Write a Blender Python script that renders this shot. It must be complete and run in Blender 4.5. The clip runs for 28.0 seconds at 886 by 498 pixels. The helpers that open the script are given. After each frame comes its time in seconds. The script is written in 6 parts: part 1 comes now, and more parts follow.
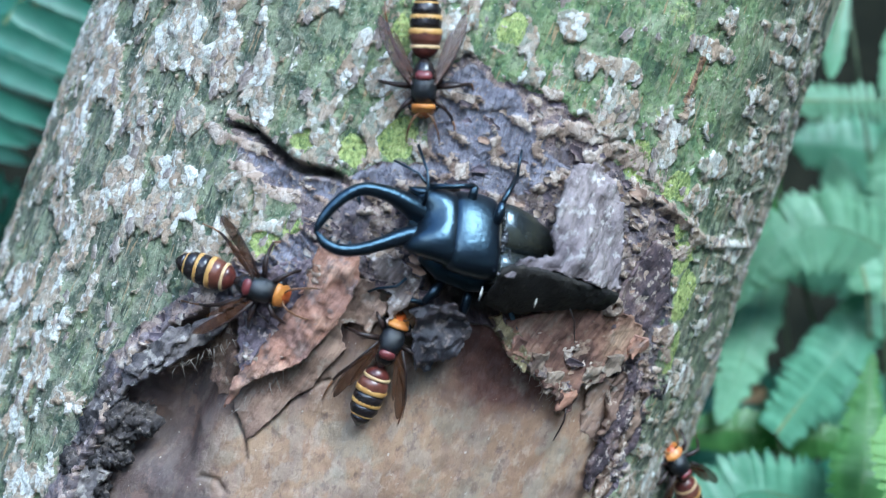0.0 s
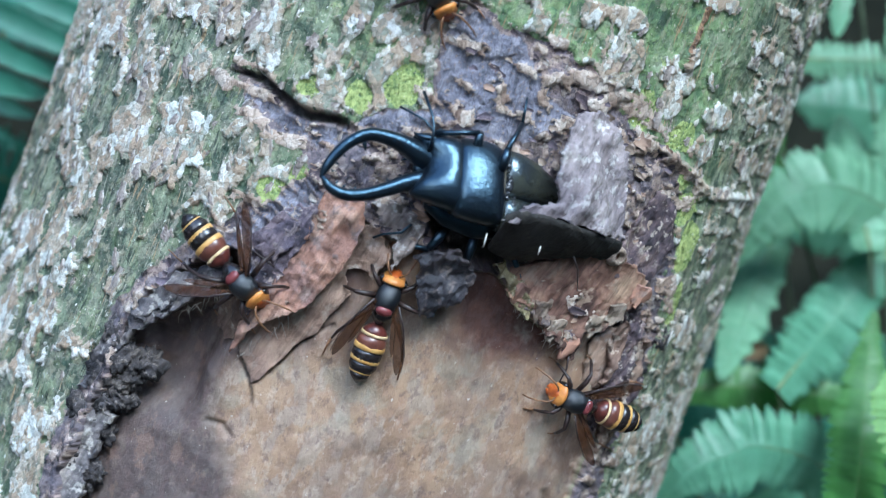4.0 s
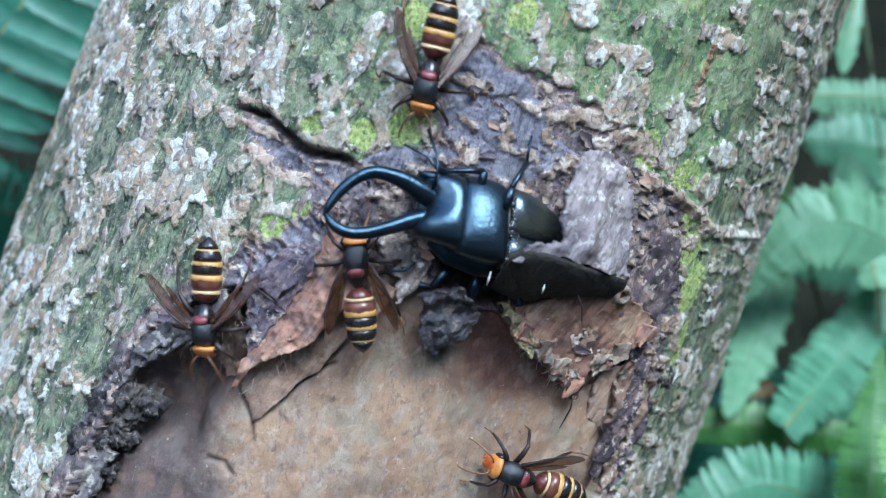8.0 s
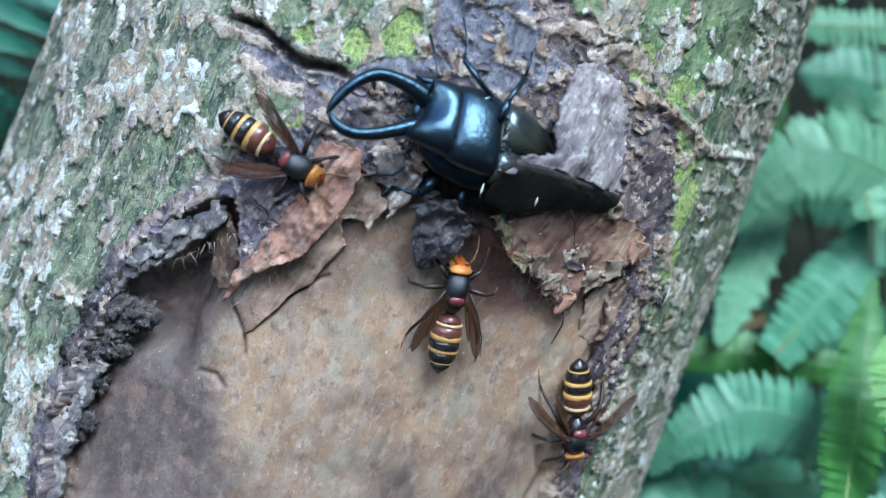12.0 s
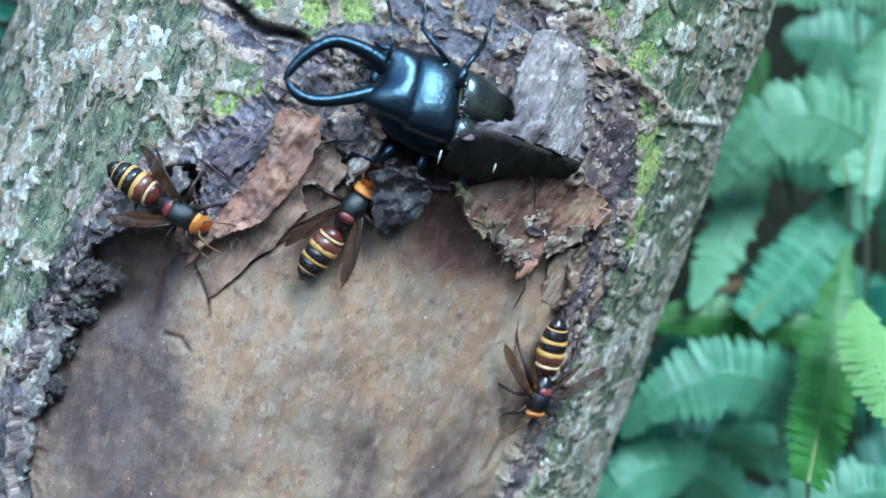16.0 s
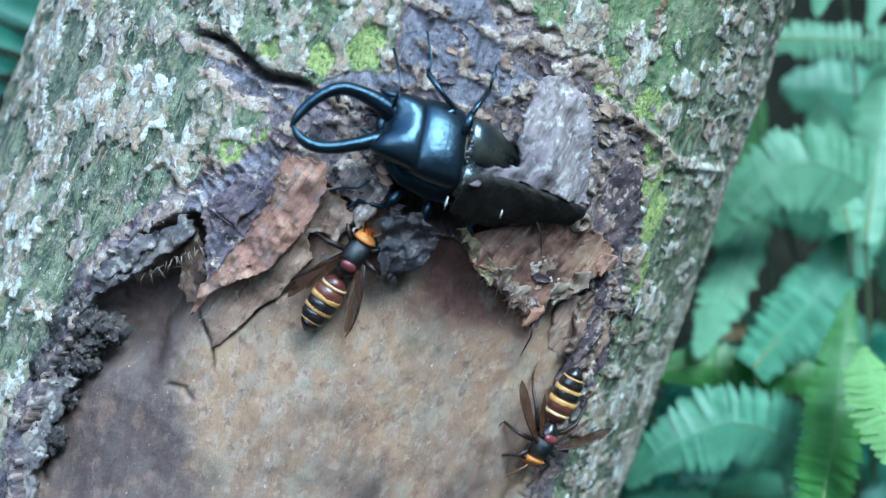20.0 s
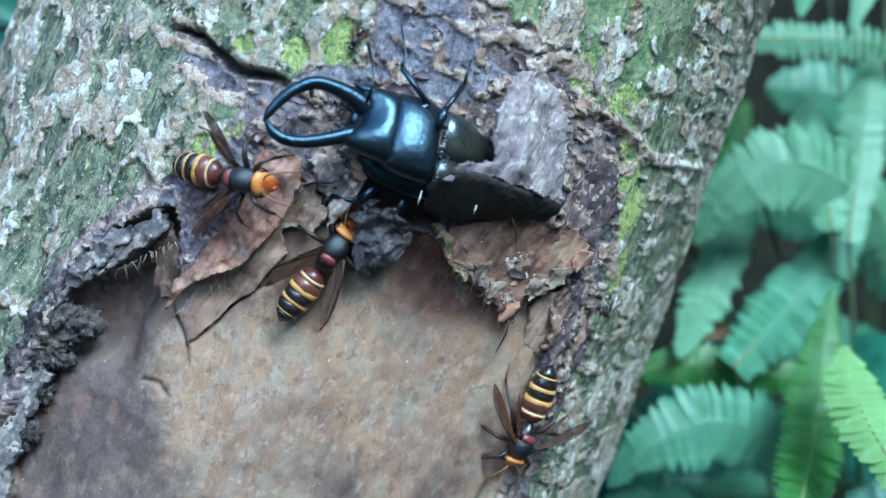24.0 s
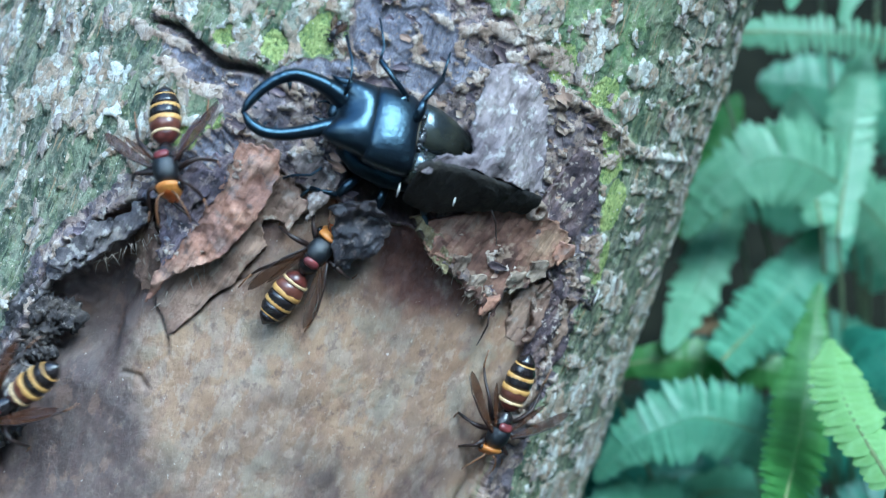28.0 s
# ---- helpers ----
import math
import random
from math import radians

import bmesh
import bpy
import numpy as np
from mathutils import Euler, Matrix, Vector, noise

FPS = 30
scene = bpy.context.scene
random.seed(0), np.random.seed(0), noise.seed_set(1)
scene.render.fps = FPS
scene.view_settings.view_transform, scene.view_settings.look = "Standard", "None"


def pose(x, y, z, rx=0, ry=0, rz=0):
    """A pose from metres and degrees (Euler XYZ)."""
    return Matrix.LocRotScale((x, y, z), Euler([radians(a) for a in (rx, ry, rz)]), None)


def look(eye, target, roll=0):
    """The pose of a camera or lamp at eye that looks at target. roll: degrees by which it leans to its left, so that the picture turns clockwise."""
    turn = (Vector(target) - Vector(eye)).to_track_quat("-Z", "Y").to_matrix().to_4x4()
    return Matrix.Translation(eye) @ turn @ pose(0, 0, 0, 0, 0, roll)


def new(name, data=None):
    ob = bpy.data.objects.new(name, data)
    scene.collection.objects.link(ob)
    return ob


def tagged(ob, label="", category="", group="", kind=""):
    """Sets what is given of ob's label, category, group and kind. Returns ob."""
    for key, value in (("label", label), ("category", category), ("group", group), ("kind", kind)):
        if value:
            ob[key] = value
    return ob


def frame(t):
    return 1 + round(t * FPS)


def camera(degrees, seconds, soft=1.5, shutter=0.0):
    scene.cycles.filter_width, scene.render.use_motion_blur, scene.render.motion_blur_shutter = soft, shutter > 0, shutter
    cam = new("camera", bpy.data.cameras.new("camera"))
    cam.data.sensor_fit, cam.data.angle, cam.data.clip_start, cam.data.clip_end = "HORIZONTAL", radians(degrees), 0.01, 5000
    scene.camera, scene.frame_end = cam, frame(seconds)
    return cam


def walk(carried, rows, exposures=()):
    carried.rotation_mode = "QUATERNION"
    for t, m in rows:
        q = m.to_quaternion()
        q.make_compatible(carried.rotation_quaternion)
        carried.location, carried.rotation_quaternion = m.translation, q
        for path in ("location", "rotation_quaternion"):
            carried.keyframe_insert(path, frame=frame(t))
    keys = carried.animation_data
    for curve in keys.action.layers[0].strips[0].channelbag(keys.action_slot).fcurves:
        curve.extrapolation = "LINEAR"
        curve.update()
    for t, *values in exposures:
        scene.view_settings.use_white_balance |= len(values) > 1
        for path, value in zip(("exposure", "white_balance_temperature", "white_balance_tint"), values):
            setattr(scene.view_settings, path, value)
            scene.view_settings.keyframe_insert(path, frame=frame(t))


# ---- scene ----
cam = camera(38, 28.0, soft=1.15, shutter=0.5)
PATH = [
    (0, (0.03155, -0.23544, 0.17153), (0.00461, 0.00983, 0.00089), -3.111),
    (0.5, (0.03147, -0.23595, 0.16988), (0.00287, 0.00940, -0.00038), -3.203),
    (1, (0.03295, -0.23572, 0.17029), (0.00493, 0.00901, -0.00094), -3.083),
    (1.5, (0.03416, -0.23708, 0.16829), (0.00981, 0.00778, -0.00333), -2.403),
    (2, (0.03316, -0.23686, 0.17050), (0.00760, 0.00619, -0.00349), -2.676),
    (2.5, (0.03315, -0.23682, 0.17062), (0.00789, 0.00541, -0.00456), -2.634),
    (3, (0.03334, -0.23837, 0.16840), (0.00565, 0.00403, -0.00617), -2.848),
    (3.5, (0.03174, -0.24012, 0.16820), (0.00423, 0.00121, -0.00789), -2.833),
    (5.5, (0.03140, -0.23774, 0.16736), (0.00181, 0.00568, -0.00547), -2.829),
    (6, (0.03240, -0.23641, 0.17027), (0.00209, 0.00852, -0.00030), -2.989),
    (6.5, (0.03374, -0.23640, 0.17133), (0.00347, 0.00822, 0.00032), -2.846),
    (7, (0.03321, -0.23613, 0.17078), (0.00277, 0.01042, 0.00259), -2.971),
    (7.5, (0.03236, -0.23687, 0.16981), (0.00263, 0.00838, -0.00039), -2.765),
    (8, (0.03229, -0.23795, 0.16867), (0.00267, 0.00732, -0.00153), -2.762),
    (8.5, (0.03059, -0.23880, 0.16752), (0.00063, 0.00641, -0.00270), -2.827),
    (9, (0.03191, -0.24085, 0.16373), (0.00325, 0.00551, -0.00504), -2.421),
    (9.5, (0.03336, -0.23855, 0.16759), (0.00388, 0.00495, -0.00516), -2.512),
    (10, (0.03347, -0.23853, 0.16720), (0.00307, 0.00372, -0.00714), -2.751),
    (10.5, (0.03425, -0.23993, 0.16496), (0.00446, 0.00285, -0.00873), -2.621),
    (11, (0.03164, -0.24115, 0.16441), (0.00339, 0.00028, -0.01142), -2.462),
    (11.5, (0.03279, -0.24130, 0.16314), (0.00392, -0.00225, -0.01581), -2.320),
    (12, (0.03311, -0.24301, 0.16057), (0.00481, -0.00374, -0.01818), -2.189),
    (12.5, (0.03506, -0.24225, 0.16105), (0.00542, -0.00375, -0.01850), -2.470),
    (14.5, (0.04195, -0.24306, 0.16111), (0.01038, -0.00878, -0.02360), -2.709),
    (15, (0.04345, -0.24295, 0.16272), (0.01285, -0.01100, -0.02506), -2.603),
    (15.5, (0.04277, -0.24249, 0.16248), (0.01273, -0.00731, -0.02134), -2.532),
    (16, (0.04522, -0.24301, 0.16236), (0.01430, -0.00951, -0.02344), -2.651),
    (16.5, (0.04290, -0.24393, 0.16198), (0.01170, -0.01172, -0.02538), -2.694),
    (17, (0.04279, -0.24472, 0.16103), (0.01320, -0.01377, -0.02815), -2.332),
    (17.5, (0.04332, -0.24510, 0.16048), (0.01194, -0.01483, -0.02924), -2.677),
    (18, (0.04184, -0.24480, 0.16076), (0.01084, -0.01395, -0.02831), -2.703),
    (18.5, (0.04135, -0.24507, 0.15961), (0.01100, -0.01377, -0.02901), -2.564),
    (19, (0.04181, -0.24365, 0.15977), (0.01226, -0.00894, -0.02472), -2.526),
    (19.5, (0.04187, -0.24347, 0.15997), (0.01396, -0.00290, -0.01708), -2.333),
    (20, (0.04178, -0.24358, 0.15980), (0.01240, -0.00192, -0.01551), -2.625),
    (20.5, (0.04187, -0.24312, 0.15959), (0.01265, -0.00037, -0.01424), -2.547),
    (21, (0.04268, -0.24355, 0.15939), (0.01309, -0.00067, -0.01419), -2.619),
    (21.5, (0.04329, -0.24357, 0.15821), (0.01453, -0.00130, -0.01636), -2.455),
    (23.5, (0.04636, -0.24294, 0.15886), (0.01709, -0.00075, -0.01575), -2.370),
    (24, (0.04751, -0.24440, 0.15747), (0.01818, -0.00187, -0.01665), -2.469),
    (24.5, (0.04882, -0.24510, 0.15472), (0.02295, -0.00139, -0.01830), -1.727),
    (25, (0.04916, -0.24576, 0.15212), (0.02382, -0.00187, -0.02072), -1.650),
    (25.5, (0.05013, -0.24547, 0.15272), (0.02429, -0.00060, -0.01865), -1.839),
    (26, (0.04899, -0.24448, 0.15537), (0.02311, -0.00103, -0.01800), -1.682),
    (26.5, (0.04951, -0.24470, 0.15442), (0.02130, -0.00089, -0.01809), -2.103),
    (27, (0.05134, -0.24448, 0.15535), (0.02096, -0.00096, -0.01721), -2.491),
    (27.5, (0.05198, -0.24292, 0.15757), (0.02068, -0.00018, -0.01592), -2.770),
    (28, (0.05349, -0.24417, 0.15650), (0.02280, -0.00229, -0.01829), -2.627),
]
cam.data.dof.use_dof = True
cam.data.dof.focus_distance = 0.302
cam.data.dof.aperture_fstop = 9.0
walk(cam, [(t, look(eye, target, roll)) for t, eye, target, roll in PATH],
     exposures=[(0, 2.42, 5320, -2), (9, 2.42, 5350, -1), (12.5, 2.42, 5250, -5), (15, 2.43, 5080, -9), (28, 2.44, 4940, -10)])

# ---- world and light ----
world = bpy.data.worlds.new("forest_sky")
scene.world = world
world.use_nodes = True
wn = world.node_tree
sky = wn.nodes.new("ShaderNodeTexSky")
sky.sky_type = "NISHITA"
sky.sun_disc = False
sky.sun_elevation = radians(55)
sky.sun_rotation = radians(200)
back = wn.nodes["Background"]
back.inputs["Strength"].default_value = 0.15
wn.links.new(sky.outputs[0], back.inputs["Color"])
sun_data = bpy.data.lights.new("sun", "SUN")
sun_data.energy = 1.0
sun_data.angle = radians(28)
sun_data.color = (1.0, 0.99, 0.97)
sun = new("sun", sun_data)
sun.matrix_world = look((0.45, -0.10, 1.0), (0, 0, 0))

# ---- numbers of the leaning trunk ----
BASE = Vector((-0.01554, 0.08945, -0.03700))
EX, EY, AZ = Vector((0.92084, 0.01585, -0.38963)), Vector((-0.18863, 0.89259, -0.40950)), Vector((0.34129, 0.45058, 0.82492))
R0, TAPER = 0.10259, 0.508
GROUND = -0.46


def radius(h):
    """Radius of the trunk at h metres along its axis."""
    return R0 * (1 - TAPER * np.clip(h, -0.16, 0.15)) * (1 - 0.05 * np.clip(h - 0.15, 0, 2))


def on_trunk(s, h, deg=0.0, d=0.0, rx=0.0, ry=0.0, lean=1.0):
    """Pose on the bark: s mm round, h mm up, heading deg from the way round, d mm off the surface; z points outwards,
    less far round than the bark where lean is under 1."""
    a, hm = s / 1000 / R0, h / 1000
    out = EX * math.sin(a) - EY * math.cos(a)
    n = EX * math.sin(a * lean) - EY * math.cos(a * lean)
    u = EX * math.cos(a * lean) + EY * math.sin(a * lean)
    r = float(radius(hm)) + d / 1000
    m = Matrix((u, AZ, n)).transposed().to_4x4()
    m.translation = BASE + AZ * hm + out * r
    return m @ pose(0, 0, 0, 0, 0, deg) @ pose(0, 0, 0, rx, ry, 0)


# ---- noise on arrays ----
def hashed(ix, iy, seed):
    v = (ix.astype(np.int64) * 374761393 + iy.astype(np.int64) * 668265263 + seed * 2147483647) & 0xFFFFFFFF
    v = ((v ^ (v >> 13)) * 1274126177) & 0xFFFFFFFF
    v = ((v ^ (v >> 16)) * 2246822519) & 0xFFFFFFFF
    return ((v ^ (v >> 15)) & 0xFFFFFF) / float(0xFFFFFF)


def vnoise(x, y, seed):
    ix, iy = np.floor(x), np.floor(y)
    fx, fy = x - ix, y - iy
    fx, fy = fx * fx * (3 - 2 * fx), fy * fy * (3 - 2 * fy)
    a, b = hashed(ix, iy, seed), hashed(ix + 1, iy, seed)
    c, d = hashed(ix, iy + 1, seed), hashed(ix + 1, iy + 1, seed)
    return (a * (1 - fx) + b * fx) * (1 - fy) + (c * (1 - fx) + d * fx) * fy


def fbm(x, y, seed, octaves=4, gain=0.5):
    total, amp, norm = 0.0, 1.0, 0.0
    for k in range(octaves):
        total = total + amp * vnoise(x * 2**k + 17.3 * k, y * 2**k - 9.1 * k, seed + k)
        norm, amp = norm + amp, amp * gain
    return total / norm


def smooth(a, b, x):
    t = np.clip((x - a) / (b - a), 0, 1)
    return t * t * (3 - 2 * t)


def inside(px, py, poly):
    """Signed distance to a closed outline, positive inside."""
    best, odd = np.full(px.shape, 1e9), np.zeros(px.shape, bool)
    for (ax, ay), (bx, by) in zip(poly, poly[1:] + poly[:1]):
        ex, ey = bx - ax, by - ay
        t = np.clip(((px - ax) * ex + (py - ay) * ey) / (ex * ex + ey * ey), 0, 1)
        best = np.minimum(best, np.hypot(px - ax - t * ex, py - ay - t * ey))
        cross = (ay > py) != (by > py)
        odd ^= cross & (px < ax + (py - ay) * ex / (ey if ey else 1e-9))
    return np.where(odd, best, -best)


# outlines on the unrolled trunk, mm round and mm up
WOUND = [(-36, -190), (-46, -140), (-50, -122), (-57, -108), (-61, -92), (-61, -76), (-58, -62), (-59, -50), (-52, -36), (-44, -27), (-38, -24),
         (-33, -36), (-28, -36), (-24, -30), (-20, -14), (-15, -8), (-8, -10), (0, -10), (13, -11), (20, -10), (31, -18),
         (42, -22), (50, -15), (57, -6), (60, -9), (64, -20), (66, -33), (63, -50), (61, -67), (62, -89), (64, -130), (58, -190)]
BARE = [(-61, 13), (-41, 11), (-29, 10), (-18, 16), (-10, 20), (-15, 38), (-9, 45), (5, 44), (14, 42), (28, 41), (38, 33), (56, 28), (63, 17),
        (68, 3), (70, -15), (71, -36), (70, -75), (60, -100), (40, -100), (0, -60), (-45, -60), (-58, -52), (-54, -37), (-46, -29), (-44, -17), (-37, -12), (-33, -2), (-38, 3), (-47, 5)]


SLATE = [(-27, 10), (-25, 14), (-9, 21), (-14, 38), (-8, 44), (5, 43), (11, 37), (20, 31), (28, 30), (20, 24), (7, 20), (-5, 18), (-16, 11)]
# dark plates left of the torn strip
PLATES = [(-45, -21), (-38, -12), (-34, -4), (-30, -1), (-26, -6), (-27, -16), (-30, -26), (-33, -36), (-40, -32)]
# the hollow under beetle and flap, its shade painted in near-black
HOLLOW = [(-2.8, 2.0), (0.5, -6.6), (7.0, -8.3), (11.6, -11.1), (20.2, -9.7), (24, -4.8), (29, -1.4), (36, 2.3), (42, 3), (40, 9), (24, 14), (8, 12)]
# crusts and moss cushions: mm round, mm up, half width, half height
PALE_SPOTS = [(-79, 23, 5.8, 3.0), (-72, 23, 3.4, 2.2), (-80, -10, 6.5, 6.1), (-86, -18, 4.6, 4.0), (-66, -2, 8.2, 2.5), (-85, 6, 4.7, 4.2), (-105, 15, 6.4, 5.1), (-67, 11, 2.7, 3.7), (-112, -6, 7.8, 5.2), (-97, -25, 8.6, 4.7), (-64, 23, 3.0, 2.4), (-107, -46, 9.1, 4.6), (12, 60, 3.7, 2.5), (27, 55, 6.2, 2.6), (50, 67, 7.6, 1.7), (78, 61, 10.0, 1.2), (46, 46, 6.3, 2.0), (47, 41, 2.8, 3.9), (65, 41, 6.9, 2.8), (63, 33, 4.9, 3.2), (28, 42, 8.4, 1.9), (84, 24, 16.1, 0.8), (-46, -1, 1.5, 3.6), (-25, 34, 2.8, 2.9), (30, 25, 3.5, 4.8)]
LIME_SPOTS = [(-37, 16, 2.0, 1.6), (-26, 18, 3.0, 3.0), (-17, 23.5, 3.6, 4.2), (-24, 45, 2.6, 4), (39.5, 36.5, 3.8, 4.6), (54, 34, 3.8, 3.2), (58, 24, 5, 3), (65, 18, 4, 3.6), (71, 9, 3.2, 6.5), (74, -6, 2.6, 5), (-1, 55, 3, 3), (-33, -4, 1.8, 2.4), (-38, -9, 3, 2.4)]
CORDS = [[(-95, 10), (-93.5, 16), (-92, 24)], [(-66.3, -27), (-65.7, -20), (-64.7, -13)], [(-74, -2), (-73.4, 3), (-71.6, 10)], [(-61.6, 8), (-60.6, 13), (-58.8, 18)], [(-47.5, -6), (-45.3, -2.2), (-43.5, 1.6)]]
RIDGE = [(47, 29.6), (59, 28), (68, 25), (73, 22.5), (83, 24), (102, 25)]
BROWN_RIB = [(48.5, 64), (48.4, 59.4), (47.8, 54.4), (48.8, 50)]


def spots(s, h, rows, seed):
    best = np.zeros(s.shape)
    ws, wh = 3.0 * (fbm(s / 3, h / 4, seed) - 0.5), 4.0 * (fbm(s / 3, h / 4, seed + 5) - 0.5)
    for cs, ch, rs, rh in rows:
        best = np.maximum(best, 1.35 - np.hypot((s - cs + ws) / (rs + 0.5), (h - ch + wh) / (rh + 0.5)))
    return smooth(0.22, 0.48, best)


def groove(s, h, pts, width):
    """Closeness to a line through pts, 1 on it."""
    best = np.full(s.shape, 99.0)
    w = 1.2 * (fbm(s / 4, h / 4, 91) - 0.5)
    for (ax, ay), (bx, by) in zip(pts, pts[1:]):
        ex, ey = bx - ax, by - ay
        t = np.clip(((s - ax) * ex + (h - ay) * ey) / (ex * ex + ey * ey), 0, 1)
        best = np.minimum(best, np.hypot(s + w - ax - t * ex, h + w - ay - t * ey))
    return np.exp(-(best / width) ** 2)


def trunk_fields(s, h):
    """Relief in mm and what covers the trunk at s mm round and h mm up."""
    wob = 3.2 * (fbm(s / 7, h / 7, 11) - 0.5)
    wob2 = 3.2 * (fbm(s / 7, h / 7, 12) - 0.5)
    fine = 1.1 * (vnoise(s / 1.2, h / 1.2, 13) - 0.5)
    dw = inside(s + wob + fine, h + wob2, WOUND)
    db = inside(s + 2.6 * wob + fine, h + 2.6 * wob2, BARE)
    wood = smooth(-0.3, 0.5, dw)
    bare = smooth(-1, 1.5, db) * (1 - wood)
    # bark: crusty patches drawn out along the trunk, with sharp broken edges
    grow = s / 3.3 + 1.6 * (fbm(s / 9, h / 9, 3) - 0.5), h / 6.2 + 1.2 * (fbm(s / 8, h / 8, 4) - 0.5)
    cell = fbm(grow[0] * 0.8, grow[1] * 0.8, 5, 4, 0.5)
    flank = smooth(60, 80, s)
    cell = cell * (1 - flank) + flank * fbm(s / 6.5, h / 3.0, 6, 4, 0.55)
    broad = fbm(s / 22, h / 30, 8, 3)
    bias = 0.075 * smooth(-25, -75, s) + 0.06 * smooth(62, 85, s) - 0.035 - 0.05 * smooth(-8, 8, s) * smooth(70, 55, s) * smooth(32, 40, h)
    flake = smooth(0.535, 0.555, cell + bias + 0.32 * (broad - 0.5))
    raw = cell + bias + 0.32 * (broad - 0.5)
    pale = spots(s, h, PALE_SPOTS, 25)
    flake = np.maximum(flake, pale) * (1 - wood)
    cover = np.clip(np.maximum(0.5 + (raw - 0.545) * 5.5, 0.9 * pale), 0, 1)
    fleck = smooth(0.555, 0.59, fbm(s / 5.0 + h / 14, h / 2.6, 21, 5, 0.55) + 0.07 * smooth(10, 26, s) * smooth(20, 30, h) - 0.03) * (1 - wood) * (0.3 + 0.7 * smooth(-9, 0, db))
    lime = np.maximum(spots(s, h, LIME_SPOTS, 31), 0.35 * smooth(0.60, 0.66, fbm(s / 7, h / 12, 33, 4)) * smooth(-60, -30, s) * smooth(72, 55, s) * smooth(20, 30, h)) * (1 - 0.4 * bare) * (1 - wood)
    slate = smooth(-1, 2, inside(s + 2 * wob, h + 2 * wob2, SLATE)) * bare
    flake = flake * (1 - 0.85 * lime)
    still = smooth(-52, -40, s)
    strand = (1 - 0.7 * still) * fbm(s / 0.9 + 0.25 * h / 6, h / 11, 41, 3) - 0.5 * (1 - 0.7 * still)
    lumpy = fbm(s / 12, h / 16, 44, 3) - 0.5
    inner = fbm(s / 1.6, h / 2.2, 46, 3)
    disp = flake * (0.75 + 0.9 * (inner - 0.5)) * (1 - 0.5 * flank) + 0.55 * strand + 2.4 * lumpy + 0.5 * fleck
    plates = smooth(-1, 1.5, inside(s + 1.5 * wob, h + 1.5 * wob2, PLATES)) * bare
    rib = groove(s, h, BROWN_RIB, 1.0) * (0.5 + vnoise(s / 0.8, h / 0.8, 97))
    layers = h + 0.45 * s + 2.5 * (fbm(s / 9, h / 9, 98) - 0.5)
    ledge = (layers / 2.6) % 1.0
    rough_bare = -0.6 + 2.4 * (fbm(s / 5, h / 4, 51, 5, 0.6) - 0.5) + 0.9 * fleck
    rough_bare = rough_bare + plates * 1.1 * (ledge - 0.4)
    disp = (disp + 1.1 * rib) * (1 - bare) + bare * (rough_bare * (1 - slate) + slate * (-0.5 + 1.2 * (fbm(s / 7, h / 8, 54, 3) - 0.5) + 0.7 * smooth(0.5, 0.53, fbm(s / 8, h / 6, 58, 3)) + 0.8 * fleck))
    # crack running down to the beetle
    along = np.clip((s + 56) / 27, 0, 1)
    off = h - (12.8 - 2.6 * along + 1.2 * np.sin(along * 7)) + 0.8 * (fbm(s / 2, h / 2, 57) - 0.5)
    recess_dark = np.exp(-(off / (0.4 + 1.4 * along * (1.2 - along) * 2)) ** 4) * smooth(-58, -54, s) * smooth(-22, -30, s)
    below = np.exp(-((off + 3.6) / 3.2) ** 2) * smooth(-56, -50, s) * smooth(-20, -28, s)
    disp = disp - 3.0 * recess_dark - 1.2 * below
    bare = np.maximum(bare, below)
    slate = np.maximum(slate, 0.95 * below)
    # the hollow where the bark is gone: a thick lip on one side, thin on the other
    deep = 6.2 - 2.8 * smooth(20, 62, s) - 1.6 * np.exp(-((s + 8) / 14) ** 2 - ((h + 22) / 12) ** 2) + 8.0 * smooth(-36, -44, s) * smooth(-74, -60, h) * smooth(0.0, 7.0, dw) * smooth(25, 13, dw)
    floor_ = -deep + 2.4 * (fbm(s / 14, h / 16, 61, 4) - 0.5) + 0.28 * (fbm(s / 2, h / 3, 62, 4) - 0.5) + 0.12 * smooth(0.50, 0.58, fbm(s / 11, h / 8, 64, 3))
    cord = np.maximum.reduce([groove(s, h, pts, 0.45) for pts in CORDS]) * smooth(0.3, 0.5, vnoise(s / 1.6, h / 1.1, 93)) * (1 - wood) * (1 - bare)
    ridge = groove(s, h, RIDGE, 1.0) * (1 - wood)
    disp = disp + 0.6 * cord + 1.0 * ridge
    flake = np.maximum(flake, ridge * 1.2)
    # grooves along the inner bark sheet; its edge shadow is painted into them
    dark_grooves = np.maximum(groove(s, h, [(-14, -34), (-17.6, -36.6), (-21, -41.5), (-23.4, -47), (-28, -53.4)], 0.55), groove(s, h, [(-34.3, -46), (-30.5, -50.5), (-28, -53.3), (-26, -59)], 0.45))
    dark_grooves = np.maximum(dark_grooves, 0.7 * groove(s, h, [(-35, -66), (-31, -65.5), (-29, -67.5)], 0.7))
    dark_grooves = np.maximum(dark_grooves, 0.7 * groove(s, h, [(54, -60), (58, -66), (56, -76)], 1.2))
    peel = smooth(0.5, 0.54, fbm(s / 9, h / 7, 66, 4)) * smooth(10, 0, dw)
    dark_grooves = dark_grooves * smooth(0.1, 0.4, fbm(s / 1.5, h / 1.5, 95, 3))
    floor_ = floor_ - 1.2 * dark_grooves + 0.45 * peel
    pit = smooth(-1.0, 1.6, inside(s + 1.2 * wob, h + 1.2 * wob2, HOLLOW))
